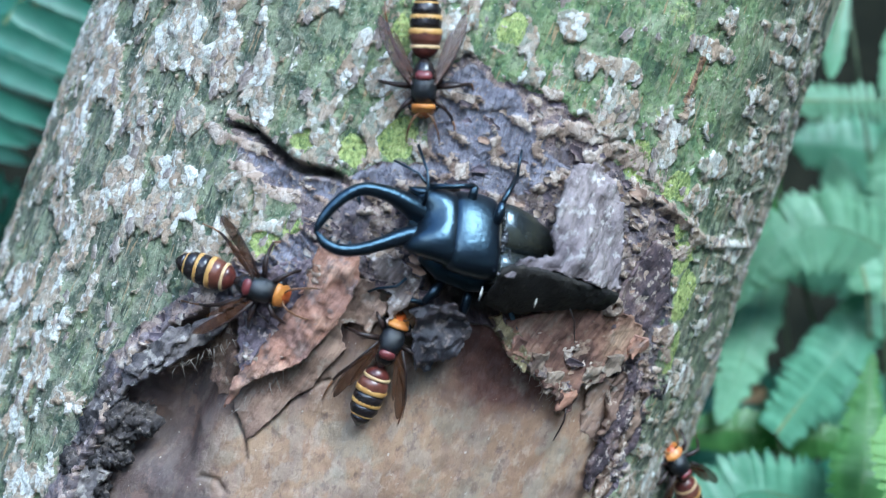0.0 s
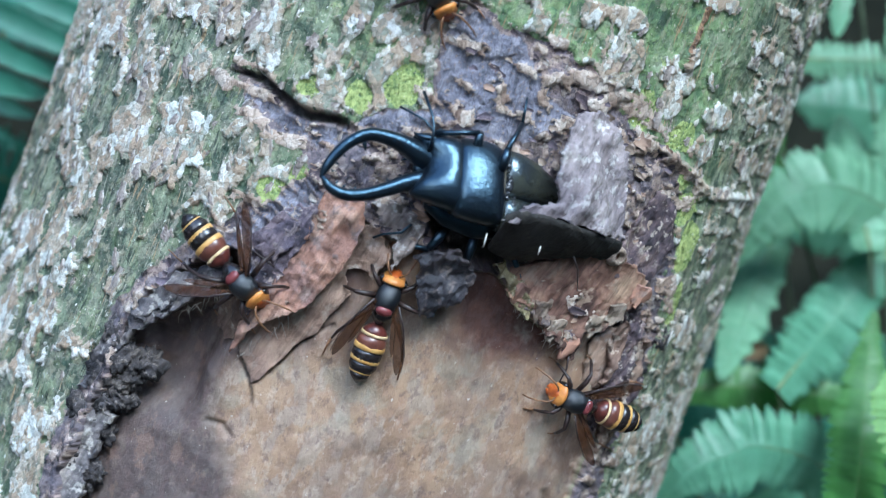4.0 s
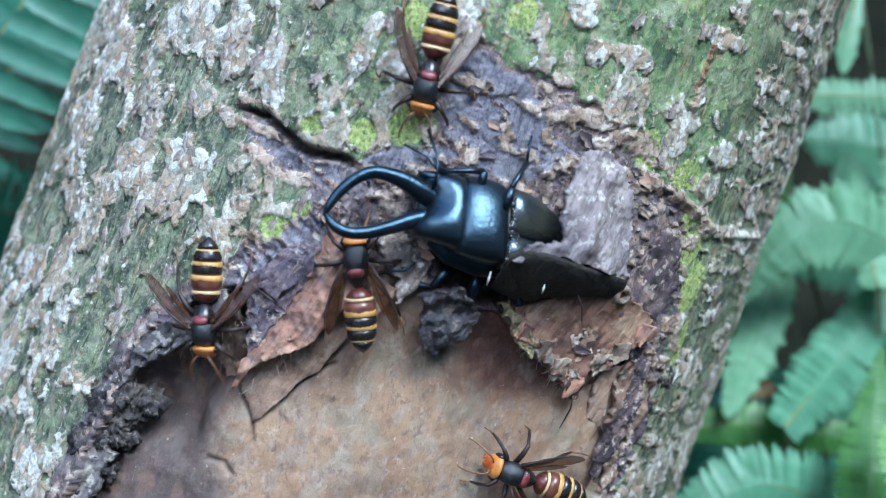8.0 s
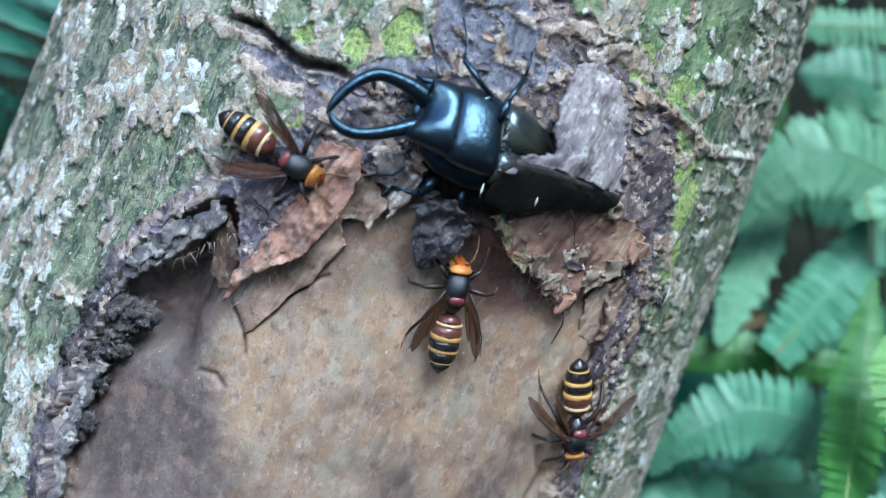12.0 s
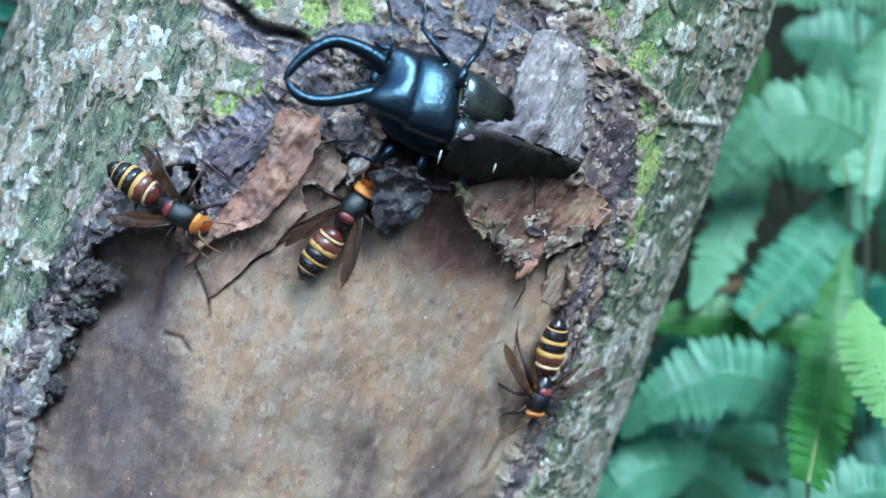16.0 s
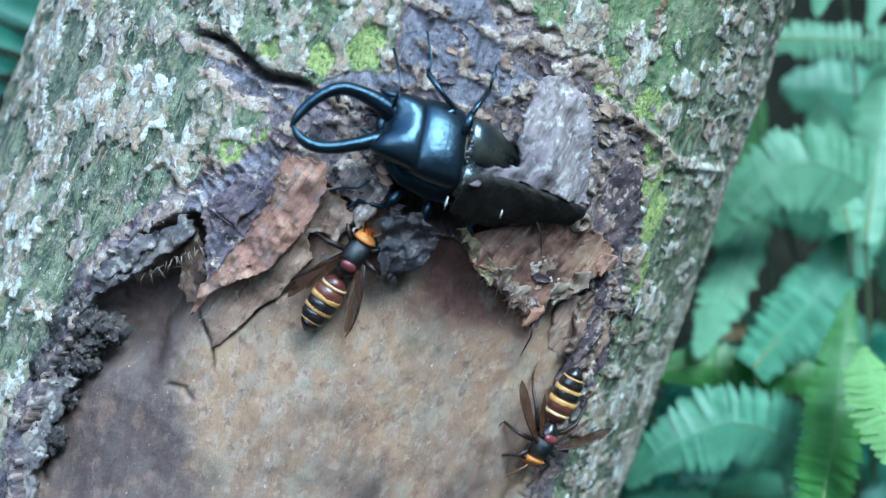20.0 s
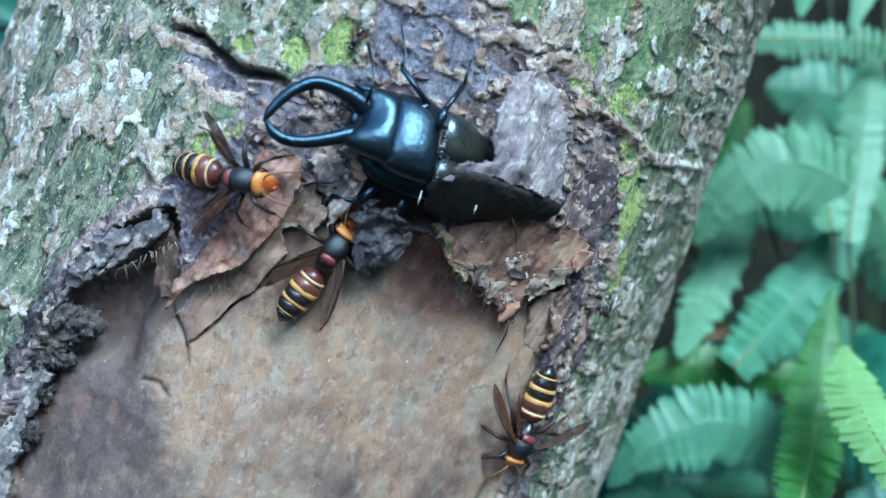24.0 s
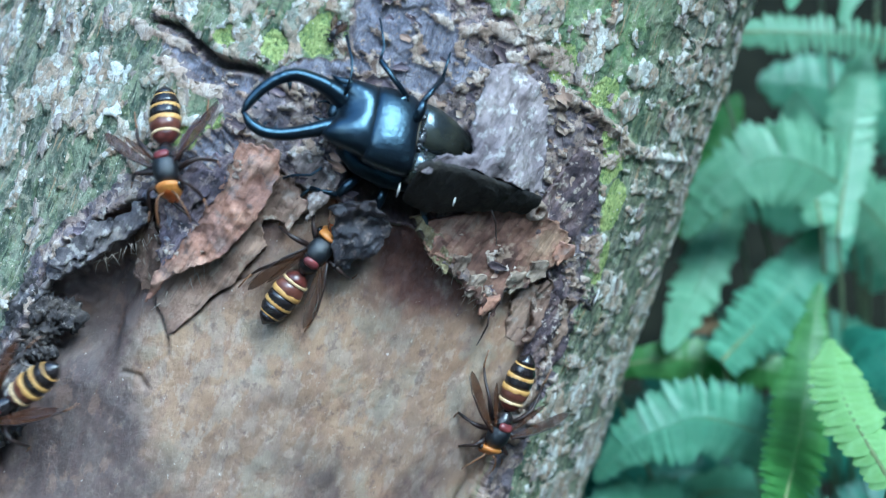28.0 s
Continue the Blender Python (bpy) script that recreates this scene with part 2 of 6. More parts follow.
    rim = np.exp(-((dw + 1.2) / 1.6) ** 2) * (0.4 + 1.4 * smooth(-20, -50, s))
    disp = (disp + rim) * (1 - wood) + wood * floor_
    disp = disp * (1 - pit) - 10.5 * pit
    lip = smooth(-10, -3, dw) * smooth(1.5, 0, dw) * smooth(-28, -42, s)
    disp = disp + lip * (2.0 * (fbm(s / 6, h / 6, 71, 4) - 0.35))
    tan = smooth(0.30, 0.68, fbm(s / 24, h / 30, 81, 5) + 0.22 * np.exp(-((s + 2) / 20) ** 2 - ((h + 45) / 24) ** 2) + 0.26 * smooth(-42, 6, s) - 0.16 - 0.3 * np.exp(-((s - 56) / 7) ** 2 - ((h + 46) / 8) ** 2))
    # red-brown stain, with the shade below beetle and flap painted into it
    rust_shade = 2.6 * np.exp(-((s - 25) / np.where(s < 25, 11.5, 17)) ** 2 - ((h + 14) / 14) ** 2) + 0.7 * np.exp(-((s + 16) / 6) ** 2 - ((h + 22) / 7) ** 2)
    masks = {"wood": wood, "bare": np.clip(bare + lip, 0, 1), "flake": np.maximum(cover, np.clip(ridge * 1.2, 0, 1)) * (1 - 0.85 * lime) * (1 - wood) * (1 - bare) * (1 - lip), "fleck": fleck * (1 - 0.2 * slate) * (1 - 0.6 * plates), "lime": lime, "recess_dark": np.maximum(np.maximum(recess_dark, 0.6 * dark_grooves * wood), 0.9 * pit),
             "slate": 0.8 * np.maximum(slate * (1 - 0.9 * fleck), plates * (0.55 + 0.45 * smooth(0.75, 0.3, ledge))), "rib": rib, "cord": cord, "flank_dull": np.maximum(smooth(-5, -60, s), smooth(56, 80, s)), "tan": tan, "rust_shade": np.clip(rust_shade, 0, 1) * smooth(0.0, 0.5, fbm(s / 9, h / 9, 85, 3) + 0.15)}
    return disp, {k: np.clip(v, 0, 1) for k, v in masks.items()}


# ---- materials ----
def material(name):
    m = bpy.data.materials.new(name)
    m.use_nodes = True
    return m, m.node_tree.nodes, m.node_tree.links, m.node_tree.nodes["Principled BSDF"]


def ramp(nodes, links, fac, stops):
    r = nodes.new("ShaderNodeValToRGB")
    while len(r.color_ramp.elements) < len(stops):
        r.color_ramp.elements.new(0.5)
    for e, (p, c) in zip(r.color_ramp.elements, stops):
        e.position, e.color = p, (*c, 1)
    links.new(fac, r.inputs[0])
    return r.outputs[0]


def noise_tex(nodes, links, scale, detail=4.0, rough=0.55, vec=None):
    n = nodes.new("ShaderNodeTexNoise")
    n.inputs["Scale"].default_value, n.inputs["Detail"].default_value, n.inputs["Roughness"].default_value = scale, detail, rough
    if vec is not None:
        links.new(vec, n.inputs["Vector"])
    return n.outputs["Fac"]


def mixed(nodes, links, fac, a, b):
    m = nodes.new("ShaderNodeMix")
    m.data_type = "RGBA"
    for sock, v in ((m.inputs[0], fac), (m.inputs[6], a), (m.inputs[7], b)):
        if isinstance(v, (int, float)):
            sock.default_value = v
        elif isinstance(v, tuple):
            sock.default_value = (*v, 1)
        else:
            links.new(v, sock)
    return m.outputs[2]


def bumped(nodes, links, bsdf, height, strength, dist):
    b = nodes.new("ShaderNodeBump")
    b.inputs["Strength"].default_value, b.inputs["Distance"].default_value = strength, dist
    links.new(height, b.inputs["Height"])
    links.new(b.outputs[0], bsdf.inputs["Normal"])


def plain(name, dark, light, scale=300.0, rough=0.5, bump=0.0, coat=0.0, metal=0.0, spec=0.5):
    """A surface whose colour drifts between two tones."""
    m, nodes, links, b = material(name)
    co = nodes.new("ShaderNodeTexCoord").outputs["Object"]
    f = noise_tex(nodes, links, scale, 5, 0.6, co)
    links.new(ramp(nodes, links, f, [(0.3, dark), (0.7, light)]), b.inputs["Base Color"])
    b.inputs["Roughness"].default_value, b.inputs["Metallic"].default_value = rough, metal
    b.inputs["Coat Roughness"].default_value = 0.16
    b.inputs["Coat Weight"].default_value, b.inputs["Specular IOR Level"].default_value = coat, spec
    if bump:
        bumped(nodes, links, b, noise_tex(nodes, links, scale * 3, 3, 0.6, co), bump, 0.0004)
    return m


def trunk_material():
    m, nodes, links, b = material("trunk_surface")

    def attr(name, out="Fac"):
        a = nodes.new("ShaderNodeAttribute")
        a.attribute_name = name
        return a.outputs[out]

    where = attr("bark_place", "Vector")

    def grain(scale, stretch=(1, 1, 1), detail=5.0, rough=0.6, shift=0.0):
        mp = nodes.new("ShaderNodeMapping")
        mp.inputs["Scale"].default_value = [v * scale for v in stretch]
        mp.inputs["Location"].default_value = (shift, shift * 0.7, shift * 1.3)
        links.new(where, mp.inputs["Vector"])
        n = nodes.new("ShaderNodeTexNoise")
        n.inputs["Scale"].default_value, n.inputs["Detail"].default_value, n.inputs["Roughness"].default_value = 1.0, detail, rough
        links.new(mp.outputs[0], n.inputs["Vector"])
        return n.outputs["Fac"]

    def facets(scale, stretch, warp, shift):
        """Broken facets: a random value a facet, and the distance to its border."""
        n = nodes.new("ShaderNodeTexNoise")
        n.inputs["Scale"].default_value, n.inputs["Detail"].default_value = 0.55, 4.0
        links.new(where, n.inputs["Vector"])
        v = nodes.new("ShaderNodeVectorMath")
        v.operation = "MULTIPLY_ADD"
        v.inputs[1].default_value = (warp, warp, 0)
        links.new(n.outputs["Color"], v.inputs[0])
        links.new(where, v.inputs[2])
        mp = nodes.new("ShaderNodeMapping")
        mp.inputs["Scale"].default_value = [k * scale for k in stretch]
        mp.inputs["Location"].default_value = (shift, shift * 0.7, 0)
        links.new(v.outputs[0], mp.inputs["Vector"])
        out = []
        for feature, socket in (("F1", "Color"), ("DISTANCE_TO_EDGE", "Distance")):
            x = nodes.new("ShaderNodeTexVoronoi")
            x.feature = feature
            x.inputs["Scale"].default_value = 1.0
            links.new(mp.outputs[0], x.inputs["Vector"])
            out.append(x.outputs[socket])
        pick = nodes.new("ShaderNodeSeparateColor")
        links.new(out[0], pick.inputs[0])
        return pick.outputs, out[1]

    def calc(op, a, c):
        n = nodes.new("ShaderNodeMath")
        n.operation = op
        n.use_clamp = False
        for sock, v in zip(n.inputs, (a, c)):
            if isinstance(v, (int, float)):
                sock.default_value = v
            else:
                links.new(v, sock)
        return n.outputs[0]

    def edge(mask, texture, amount, soft=0.06):
        """A mask whose border is broken up by a texture."""
        v = calc("ADD", mask, calc("MULTIPLY", calc("SUBTRACT", texture, 0.5), amount))
        r = nodes.new("ShaderNodeMapRange")
        r.interpolation_type = "SMOOTHSTEP"
        r.inputs["From Min"].default_value, r.inputs["From Max"].default_value = 0.5 - soft, 0.5 + soft
        links.new(v, r.inputs["Value"])
        return r.outputs[0]

    def over(texture, lo, hi):
        r = nodes.new("ShaderNodeMapRange")
        r.interpolation_type = "SMOOTHSTEP"
        r.inputs["From Min"].default_value, r.inputs["From Max"].default_value = lo, hi
        links.new(texture, r.inputs["Value"])
        return r.outputs[0]

    coarse, medium, small = grain(0.10, (1, 0.6, 1)), grain(0.42, (1, 0.6, 1), 6), grain(1.3, (1, 0.7, 1), 5, 0.65)
    streak, tone, dots = grain(1.1, (1, 0.09, 1), 4), grain(0.22, (1, 0.5, 1), 4, 0.5, 31.0), grain(0.8, (1, 0.8, 1), 3, 0.5, 77.0)
    pit = grain(3.2, (1, 0.8, 1), 3, 0.6, 12.0)
    (shard, shard_b, shard_c), seam = facets(0.42, (1, 0.62, 1), 3.2, 2.0)
    (chip, chip_b, chip_c), _ = facets(0.95, (1, 0.7, 1), 1.8, 14.0)

    def blend(texture, share, value):
        return calc("ADD", calc("MULTIPLY", texture, 1 - share), calc("MULTIPLY", calc("ADD", 0.34, calc("MULTIPLY", value, 0.32)), share))

    both = calc("ADD", calc("MULTIPLY", shard, 0.6), calc("MULTIPLY", chip, 0.4))
    tone = blend(tone, 0.72, both)
    torn = calc("ADD", calc("MULTIPLY", medium, 0.45), calc("MULTIPLY", grain(1.1, (1, 0.5, 1), 6, 0.65, 9.0), 0.55))
    medium_plain = medium
    medium = blend(medium, 0.5, both)
    # living bark under a green film
    hue = grain(0.16, (1, 0.7, 1), 5, 0.6, 63.0)
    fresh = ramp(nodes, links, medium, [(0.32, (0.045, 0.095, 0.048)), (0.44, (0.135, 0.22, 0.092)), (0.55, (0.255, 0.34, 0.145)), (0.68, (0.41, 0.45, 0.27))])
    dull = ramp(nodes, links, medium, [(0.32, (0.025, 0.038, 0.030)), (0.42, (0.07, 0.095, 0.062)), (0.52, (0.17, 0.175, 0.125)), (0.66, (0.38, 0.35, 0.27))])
    # greener bark in front, duller and darker towards both flanks
    green = mixed(nodes, links, attr("flank_dull"), fresh, dull)
    for value, lo, hi, share, colour in ((shard_b, 0.70, 0.76, 0.45, (0.24, 0.29, 0.13)), (shard_c, 0.22, 0.17, 0.55, (0.045, 0.085, 0.05)), (chip_c, 0.80, 0.85, 0.5, (0.36, 0.33, 0.22)), (chip_b, 0.14, 0.09, 0.5, (0.04, 0.06, 0.04))):
        green = mixed(nodes, links, calc("MULTIPLY", over(value, lo, hi), share), green, colour)
    green = mixed(nodes, links, calc("MULTIPLY", over(hue, 0.50, 0.60), 0.55), green, (0.36, 0.40, 0.25))
    green = mixed(nodes, links, calc("MULTIPLY", over(hue, 0.46, 0.38), 0.5), green, (0.05, 0.085, 0.05))
    green = mixed(nodes, links, calc("MULTIPLY", over(streak, 0.43, 0.35), calc("ADD", 0.3, calc("MULTIPLY", attr("flank_dull"), 0.6))), green, (0.03, 0.045, 0.032))
    green = mixed(nodes, links, calc("MULTIPLY", over(streak, 0.59, 0.67), calc("ADD", 0.25, calc("MULTIPLY", attr("flank_dull"), 0.7))), green, (0.42, 0.40, 0.30))
    green = mixed(nodes, links, calc("MULTIPLY", over(grain(0.75, (1, 0.10, 1), 4, 0.55, 40.0), 0.62, 0.66), 0.8), green, (0.42, 0.28, 0.15))
    green = mixed(nodes, links, edge(attr("lime"), blend(torn, 0.5, both), 2.6, 0.2), green, ramp(nodes, links, blend(small, 0.45, both), [(0.40, (0.13, 0.20, 0.065)), (0.48, (0.29, 0.36, 0.11)), (0.58, (0.50, 0.55, 0.19))]))
    green = mixed(nodes, links, calc("MULTIPLY", over(small, 0.40, 0.33), 0.7), green, (0.03, 0.035, 0.026))
    green = mixed(nodes, links, over(attr("rib"), 0.35, 0.6), green, ramp(nodes, links, small, [(0.35, (0.05, 0.025, 0.015)), (0.6, (0.34, 0.19, 0.10))]))
    green = mixed(nodes, links, over(attr("cord"), 0.3, 0.6), green, (0.56, 0.46, 0.33))
    # crust: white, cream, tan and grey-green patches with a few dark pits
    crust = ramp(nodes, links, tone, [(0.38, (0.22, 0.24, 0.19)), (0.43, (0.34, 0.29, 0.215)), (0.47, (0.46, 0.37, 0.27)), (0.52, (0.53, 0.47, 0.38)), (0.56, (0.60, 0.57, 0.49)), (0.61, (0.78, 0.76, 0.69))])
    for value, lo, hi, share, colour in ((shard_b, 0.66, 0.72, 0.75, (0.42, 0.29, 0.19)), (shard_b, 0.24, 0.18, 0.7, (0.25, 0.28, 0.21)), (chip_b, 0.74, 0.79, 0.7, (0.50, 0.38, 0.27)),
                                         (chip_b, 0.16, 0.11, 0.6, (0.20, 0.19, 0.15)), (shard_c, 0.84, 0.88, 0.7, (0.80, 0.80, 0.74)), (chip_c, 0.90, 0.93, 0.6, (0.84, 0.83, 0.78))):
        crust = mixed(nodes, links, calc("MULTIPLY", over(value, lo, hi), share), crust, colour)
    crust = mixed(nodes, links, calc("MULTIPLY", over(small, 0.48, 0.38), 0.4), crust, (0.26, 0.19, 0.14))
    crust = mixed(nodes, links, calc("MULTIPLY", over(medium, 0.56, 0.66), 0.5), crust, (0.76, 0.73, 0.66))
    crust = mixed(nodes, links, calc("MULTIPLY", over(pit, 0.33, 0.28), 0.6), crust, (0.055, 0.045, 0.04))
    crust = mixed(nodes, links, calc("MULTIPLY", over(seam, 0.04, 0.01), 0.22), crust, (0.14, 0.11, 0.085))
    laid = calc("MULTIPLY", edge(attr("flake"), blend(torn, 0.55, both), 3.6, 0.07), over(grain(0.55, (1, 0.6, 1), 5, 0.6, 19.0), 0.31, 0.37))
    c = mixed(nodes, links, laid, green, crust)
    c = mixed(nodes, links, over(dots, 0.69, 0.72), c, (0.68, 0.68, 0.60))
    c = mixed(nodes, links, over(grain(1.5, (1, 0.7, 1), 3, 0.55, 23.0), 0.665, 0.70), c, (0.62, 0.53, 0.42))
    # dark inner bark
    bare = ramp(nodes, links, blend(grain(0.26, (0.6, 1.3, 1), 6, 0.62, 5.0), 0.35, both), [(0.38, (0.045, 0.037, 0.048)), (0.45, (0.135, 0.108, 0.122)), (0.51, (0.27, 0.195, 0.185)), (0.56, (0.45, 0.34, 0.285)), (0.62, (0.64, 0.54, 0.46))])
    for value, lo, hi, share, colour in ((shard_c, 0.74, 0.80, 0.6, (0.30, 0.21, 0.165)), (chip_c, 0.82, 0.86, 0.7, (0.48, 0.37, 0.30)), (shard_b, 0.3, 0.24, 0.6, (0.035, 0.03, 0.04))):
        bare = mixed(nodes, links, calc("MULTIPLY", over(value, lo, hi), share), bare, colour)
    bare = mixed(nodes, links, calc("MULTIPLY", over(small, 0.56, 0.64), 0.6), bare, (0.33, 0.26, 0.22))
    bare = mixed(nodes, links, over(small, 0.42, 0.34), bare, (0.025, 0.018, 0.018))
    bare = mixed(nodes, links, calc("MULTIPLY", over(hue, 0.49, 0.55), 0.72), bare, ramp(nodes, links, medium, [(0.38, (0.055, 0.048, 0.066)), (0.60, (0.24, 0.20, 0.225))]))
    c = mixed(nodes, links, edge(attr("bare"), medium, 0.9), c, bare)
    slate = ramp(nodes, links, medium, [(0.34, (0.065, 0.065, 0.084)), (0.5, (0.20, 0.19, 0.235)), (0.62, (0.34, 0.315, 0.345))])
    slate = mixed(nodes, links, over(small, 0.57, 0.66), slate, (0.30, 0.21, 0.16))
    slate = mixed(nodes, links, calc("MULTIPLY", over(streak, 0.45, 0.38), 0.4), slate, (0.018, 0.016, 0.02))
    slate = mixed(nodes, links, calc("MULTIPLY", over(streak, 0.58, 0.66), 0.35), slate, (0.26, 0.25, 0.27))
    c = mixed(nodes, links, edge(attr("slate"), grain(0.5, (1, 0.5, 1), 6, 0.65, 3.0), 1.4, 0.1), c, slate)
    tan_crust = ramp(nodes, links, tone, [(0.38, (0.22, 0.14, 0.10)), (0.48, (0.42, 0.31, 0.235)), (0.58, (0.58, 0.48, 0.40)), (0.66, (0.70, 0.64, 0.56))])
    tan_crust = mixed(nodes, links, calc("MULTIPLY", over(seam, 0.05, 0.01), 0.4), tan_crust, (0.06, 0.045, 0.045))
    c = mixed(nodes, links, edge(attr("fleck"), blend(small, 0.5, both), 2.0), c, tan_crust)
    # stripped wood
    wood = mixed(nodes, links, attr("tan"), ramp(nodes, links, coarse, [(0.35, (0.078, 0.056, 0.052)), (0.65, (0.135, 0.096, 0.084))]), ramp(nodes, links, coarse, [(0.35, (0.29, 0.178, 0.11)), (0.65, (0.405, 0.268, 0.168))]))
    wood = mixed(nodes, links, calc("MULTIPLY", calc("MULTIPLY", over(grain(0.22, (1, 0.5, 1), 4, 0.5, 31.0), 0.50, 0.58), calc("ADD", 0.2, calc("MULTIPLY", attr("tan"), 0.8))), 0.45), wood, (0.34, 0.285, 0.235))
    wood = mixed(nodes, links, calc("MULTIPLY", over(hue, 0.47, 0.39), 0.25), wood, (0.36, 0.21, 0.14))
    wood = mixed(nodes, links, calc("MULTIPLY", over(grain(1.0, (1, 0.35, 1), 5, 0.6, 71.0), 0.38, 0.32), 0.35), wood, (0.15, 0.10, 0.085))
    # stain and painted shade together, darker than the wood around
    wood = mixed(nodes, links, attr("rust_shade"), wood, ramp(nodes, links, medium, [(0.38, (0.045, 0.017, 0.012)), (0.62, (0.115, 0.05, 0.034))]))
    wood = mixed(nodes, links, calc("MULTIPLY", over(medium_plain, 0.52, 0.38), 0.3), wood, (0.17, 0.105, 0.09))
    wood = mixed(nodes, links, calc("MULTIPLY", over(grain(0.5, (1, 0.6, 1), 5, 0.6, 55.0), 0.52, 0.66), calc("MULTIPLY", calc("ADD", 0.1, calc("MULTIPLY", attr("tan"), 0.3)), calc("SUBTRACT", 1.0, attr("rust_shade")))), wood, (0.52, 0.41, 0.32))
    wood = mixed(nodes, links, calc("MULTIPLY", over(grain(0.3, (1, 0.7, 1), 6, 0.65, 91.0), 0.56, 0.68), 0.6), wood, (0.12, 0.075, 0.07))
    wood = mixed(nodes, links, calc("MULTIPLY", over(small, 0.38, 0.31), 0.4), wood, (0.11, 0.07, 0.06))
    wood = mixed(nodes, links, calc("MULTIPLY", over(dots, 0.71, 0.74), 0.5), wood, (0.66, 0.60, 0.52))
    wood = mixed(nodes, links, calc("MULTIPLY", calc("MULTIPLY", over(grain(0.09, (1, 0.8, 1), 5, 0.55, 7.0), 0.52, 0.62), attr("tan")), 0.38), wood, (0.31, 0.29, 0.22))
    c = mixed(nodes, links, attr("wood"), c, wood)
    # near-black over crack and grooves; also paints the shade inside the hollow
    c = mixed(nodes, links, attr("recess_dark"), c, (0.022, 0.017, 0.016))
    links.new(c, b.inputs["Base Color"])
    b.inputs["Roughness"].default_value = 0.62
    relief = calc("ADD", calc("MULTIPLY", small, 0.55), calc("MULTIPLY", medium_plain, 1.0))
    relief = calc("ADD", relief, calc("ADD", calc("MULTIPLY", both, 0.45), calc("MULTIPLY", over(seam, 0.0, 0.05), 0.06)))
    relief = calc("ADD", relief, calc("MULTIPLY", edge(attr("flake"), blend(torn, 0.55, both), 3.6, 0.12), 0.4))
    relief = calc("MULTIPLY", relief, calc("SUBTRACT", 1.0, calc("MULTIPLY", attr("wood"), 0.72)))
    bumped(nodes, links, b, relief, 1.0, 0.0014)
    return m


TRUNK = trunk_material()
WET = plain("wet_dirt", (0.01, 0.012, 0.016), (0.06, 0.06, 0.065), 900, 0.12, 0.2, 0.3)
BLACK = plain("black_chitin", (0.003, 0.004, 0.006), (0.006, 0.007, 0.010), 150, 0.30, 0.42, 0.0, spec=0.9)
# blue tint puts the sky's colour into the highlights; JAW and CASE likewise
BLACK.node_tree.nodes["Principled BSDF"].inputs["Specular Tint"].default_value = (0.5, 0.77, 1.0, 1)
JAW = plain("dull_black_chitin", (0.003, 0.0035, 0.005), (0.007, 0.008, 0.010), 170, 0.28, 0.5, spec=0.7)
JAW.node_tree.nodes["Principled BSDF"].inputs["Specular Tint"].default_value = (0.42, 0.72, 1.0, 1)
CASE = plain("bronze_black_chitin", (0.010, 0.014, 0.02), (0.045, 0.045, 0.03), 130, 0.25, 0.4, 0.0, spec=1.0)
CASE.node_tree.nodes["Principled BSDF"].inputs["Specular Tint"].default_value = (0.75, 0.9, 1.0, 1)
ORANGE = plain("orange_chitin", (0.40, 0.12, 0.025), (0.60, 0.26, 0.055), 450, 0.4, 0.2)
RED = plain("red_brown_chitin", (0.045, 0.012, 0.010), (0.12, 0.03, 0.022), 700, 0.3)
YELLOW = plain("yellow_band", (0.45, 0.23, 0.055), (0.63, 0.38, 0.13), 450, 0.38, 0.2)
CREAM_BAND = plain("cream_band", (0.52, 0.34, 0.16), (0.68, 0.50, 0.28), 450, 0.38, 0.2)
CHESTNUT = plain("chestnut_chitin", (0.075, 0.022, 0.014), (0.16, 0.06, 0.04), 600, 0.28, spec=0.6)
DARK = plain("black_brown_chitin", (0.008, 0.007, 0.008), (0.024, 0.017, 0.016), 700, 0.26, spec=0.6)
LEG = plain("dark_leg", (0.012, 0.008, 0.008), (0.04, 0.02, 0.015), 900, 0.45)
FACE = plain("red_orange_chitin", (0.30, 0.05, 0.01), (0.50, 0.12, 0.02), 700, 0.35)
ROSE = plain("rose_red_chitin", (0.10, 0.018, 0.02), (0.20, 0.05, 0.05), 700, 0.3)
FUR = plain("black_fur", (0.003, 0.004, 0.006), (0.010, 0.012, 0.016), 1600, 0.34, 0.45, spec=0.9)
FEELER = plain("brown_limb", (0.10, 0.045, 0.02), (0.26, 0.12, 0.05), 900, 0.45)
HAIR = plain("golden_hair", (0.006, 0.005, 0.005), (0.06, 0.045, 0.02), 500, 0.6)
# near-black: the shade of ferns and tree is put into this colour
SOIL = plain("shaded_leaf_litter", (0.004, 0.005, 0.003), (0.018, 0.018, 0.011), 30, 0.95, 0.6, spec=0.1)


# ---- building blocks ----
def part(name, bm, mat, parent, label="", flat=False):
    me = bpy.data.meshes.new(name)
    bm.to_mesh(me)
    bm.free()
    if not flat:
        for p in me.polygons:
            p.use_smooth = True
    me.materials.append(mat)
    ob = new(name, me)
    ob.parent = parent
    if label:
        tagged(ob, label)
    return ob


def thing(name, m, label, category, group="", kind=""):
    ob = new(name)
    ob.empty_display_size = 0.005
    ob.matrix_world = m
    return tagged(ob, label, category, group, kind)


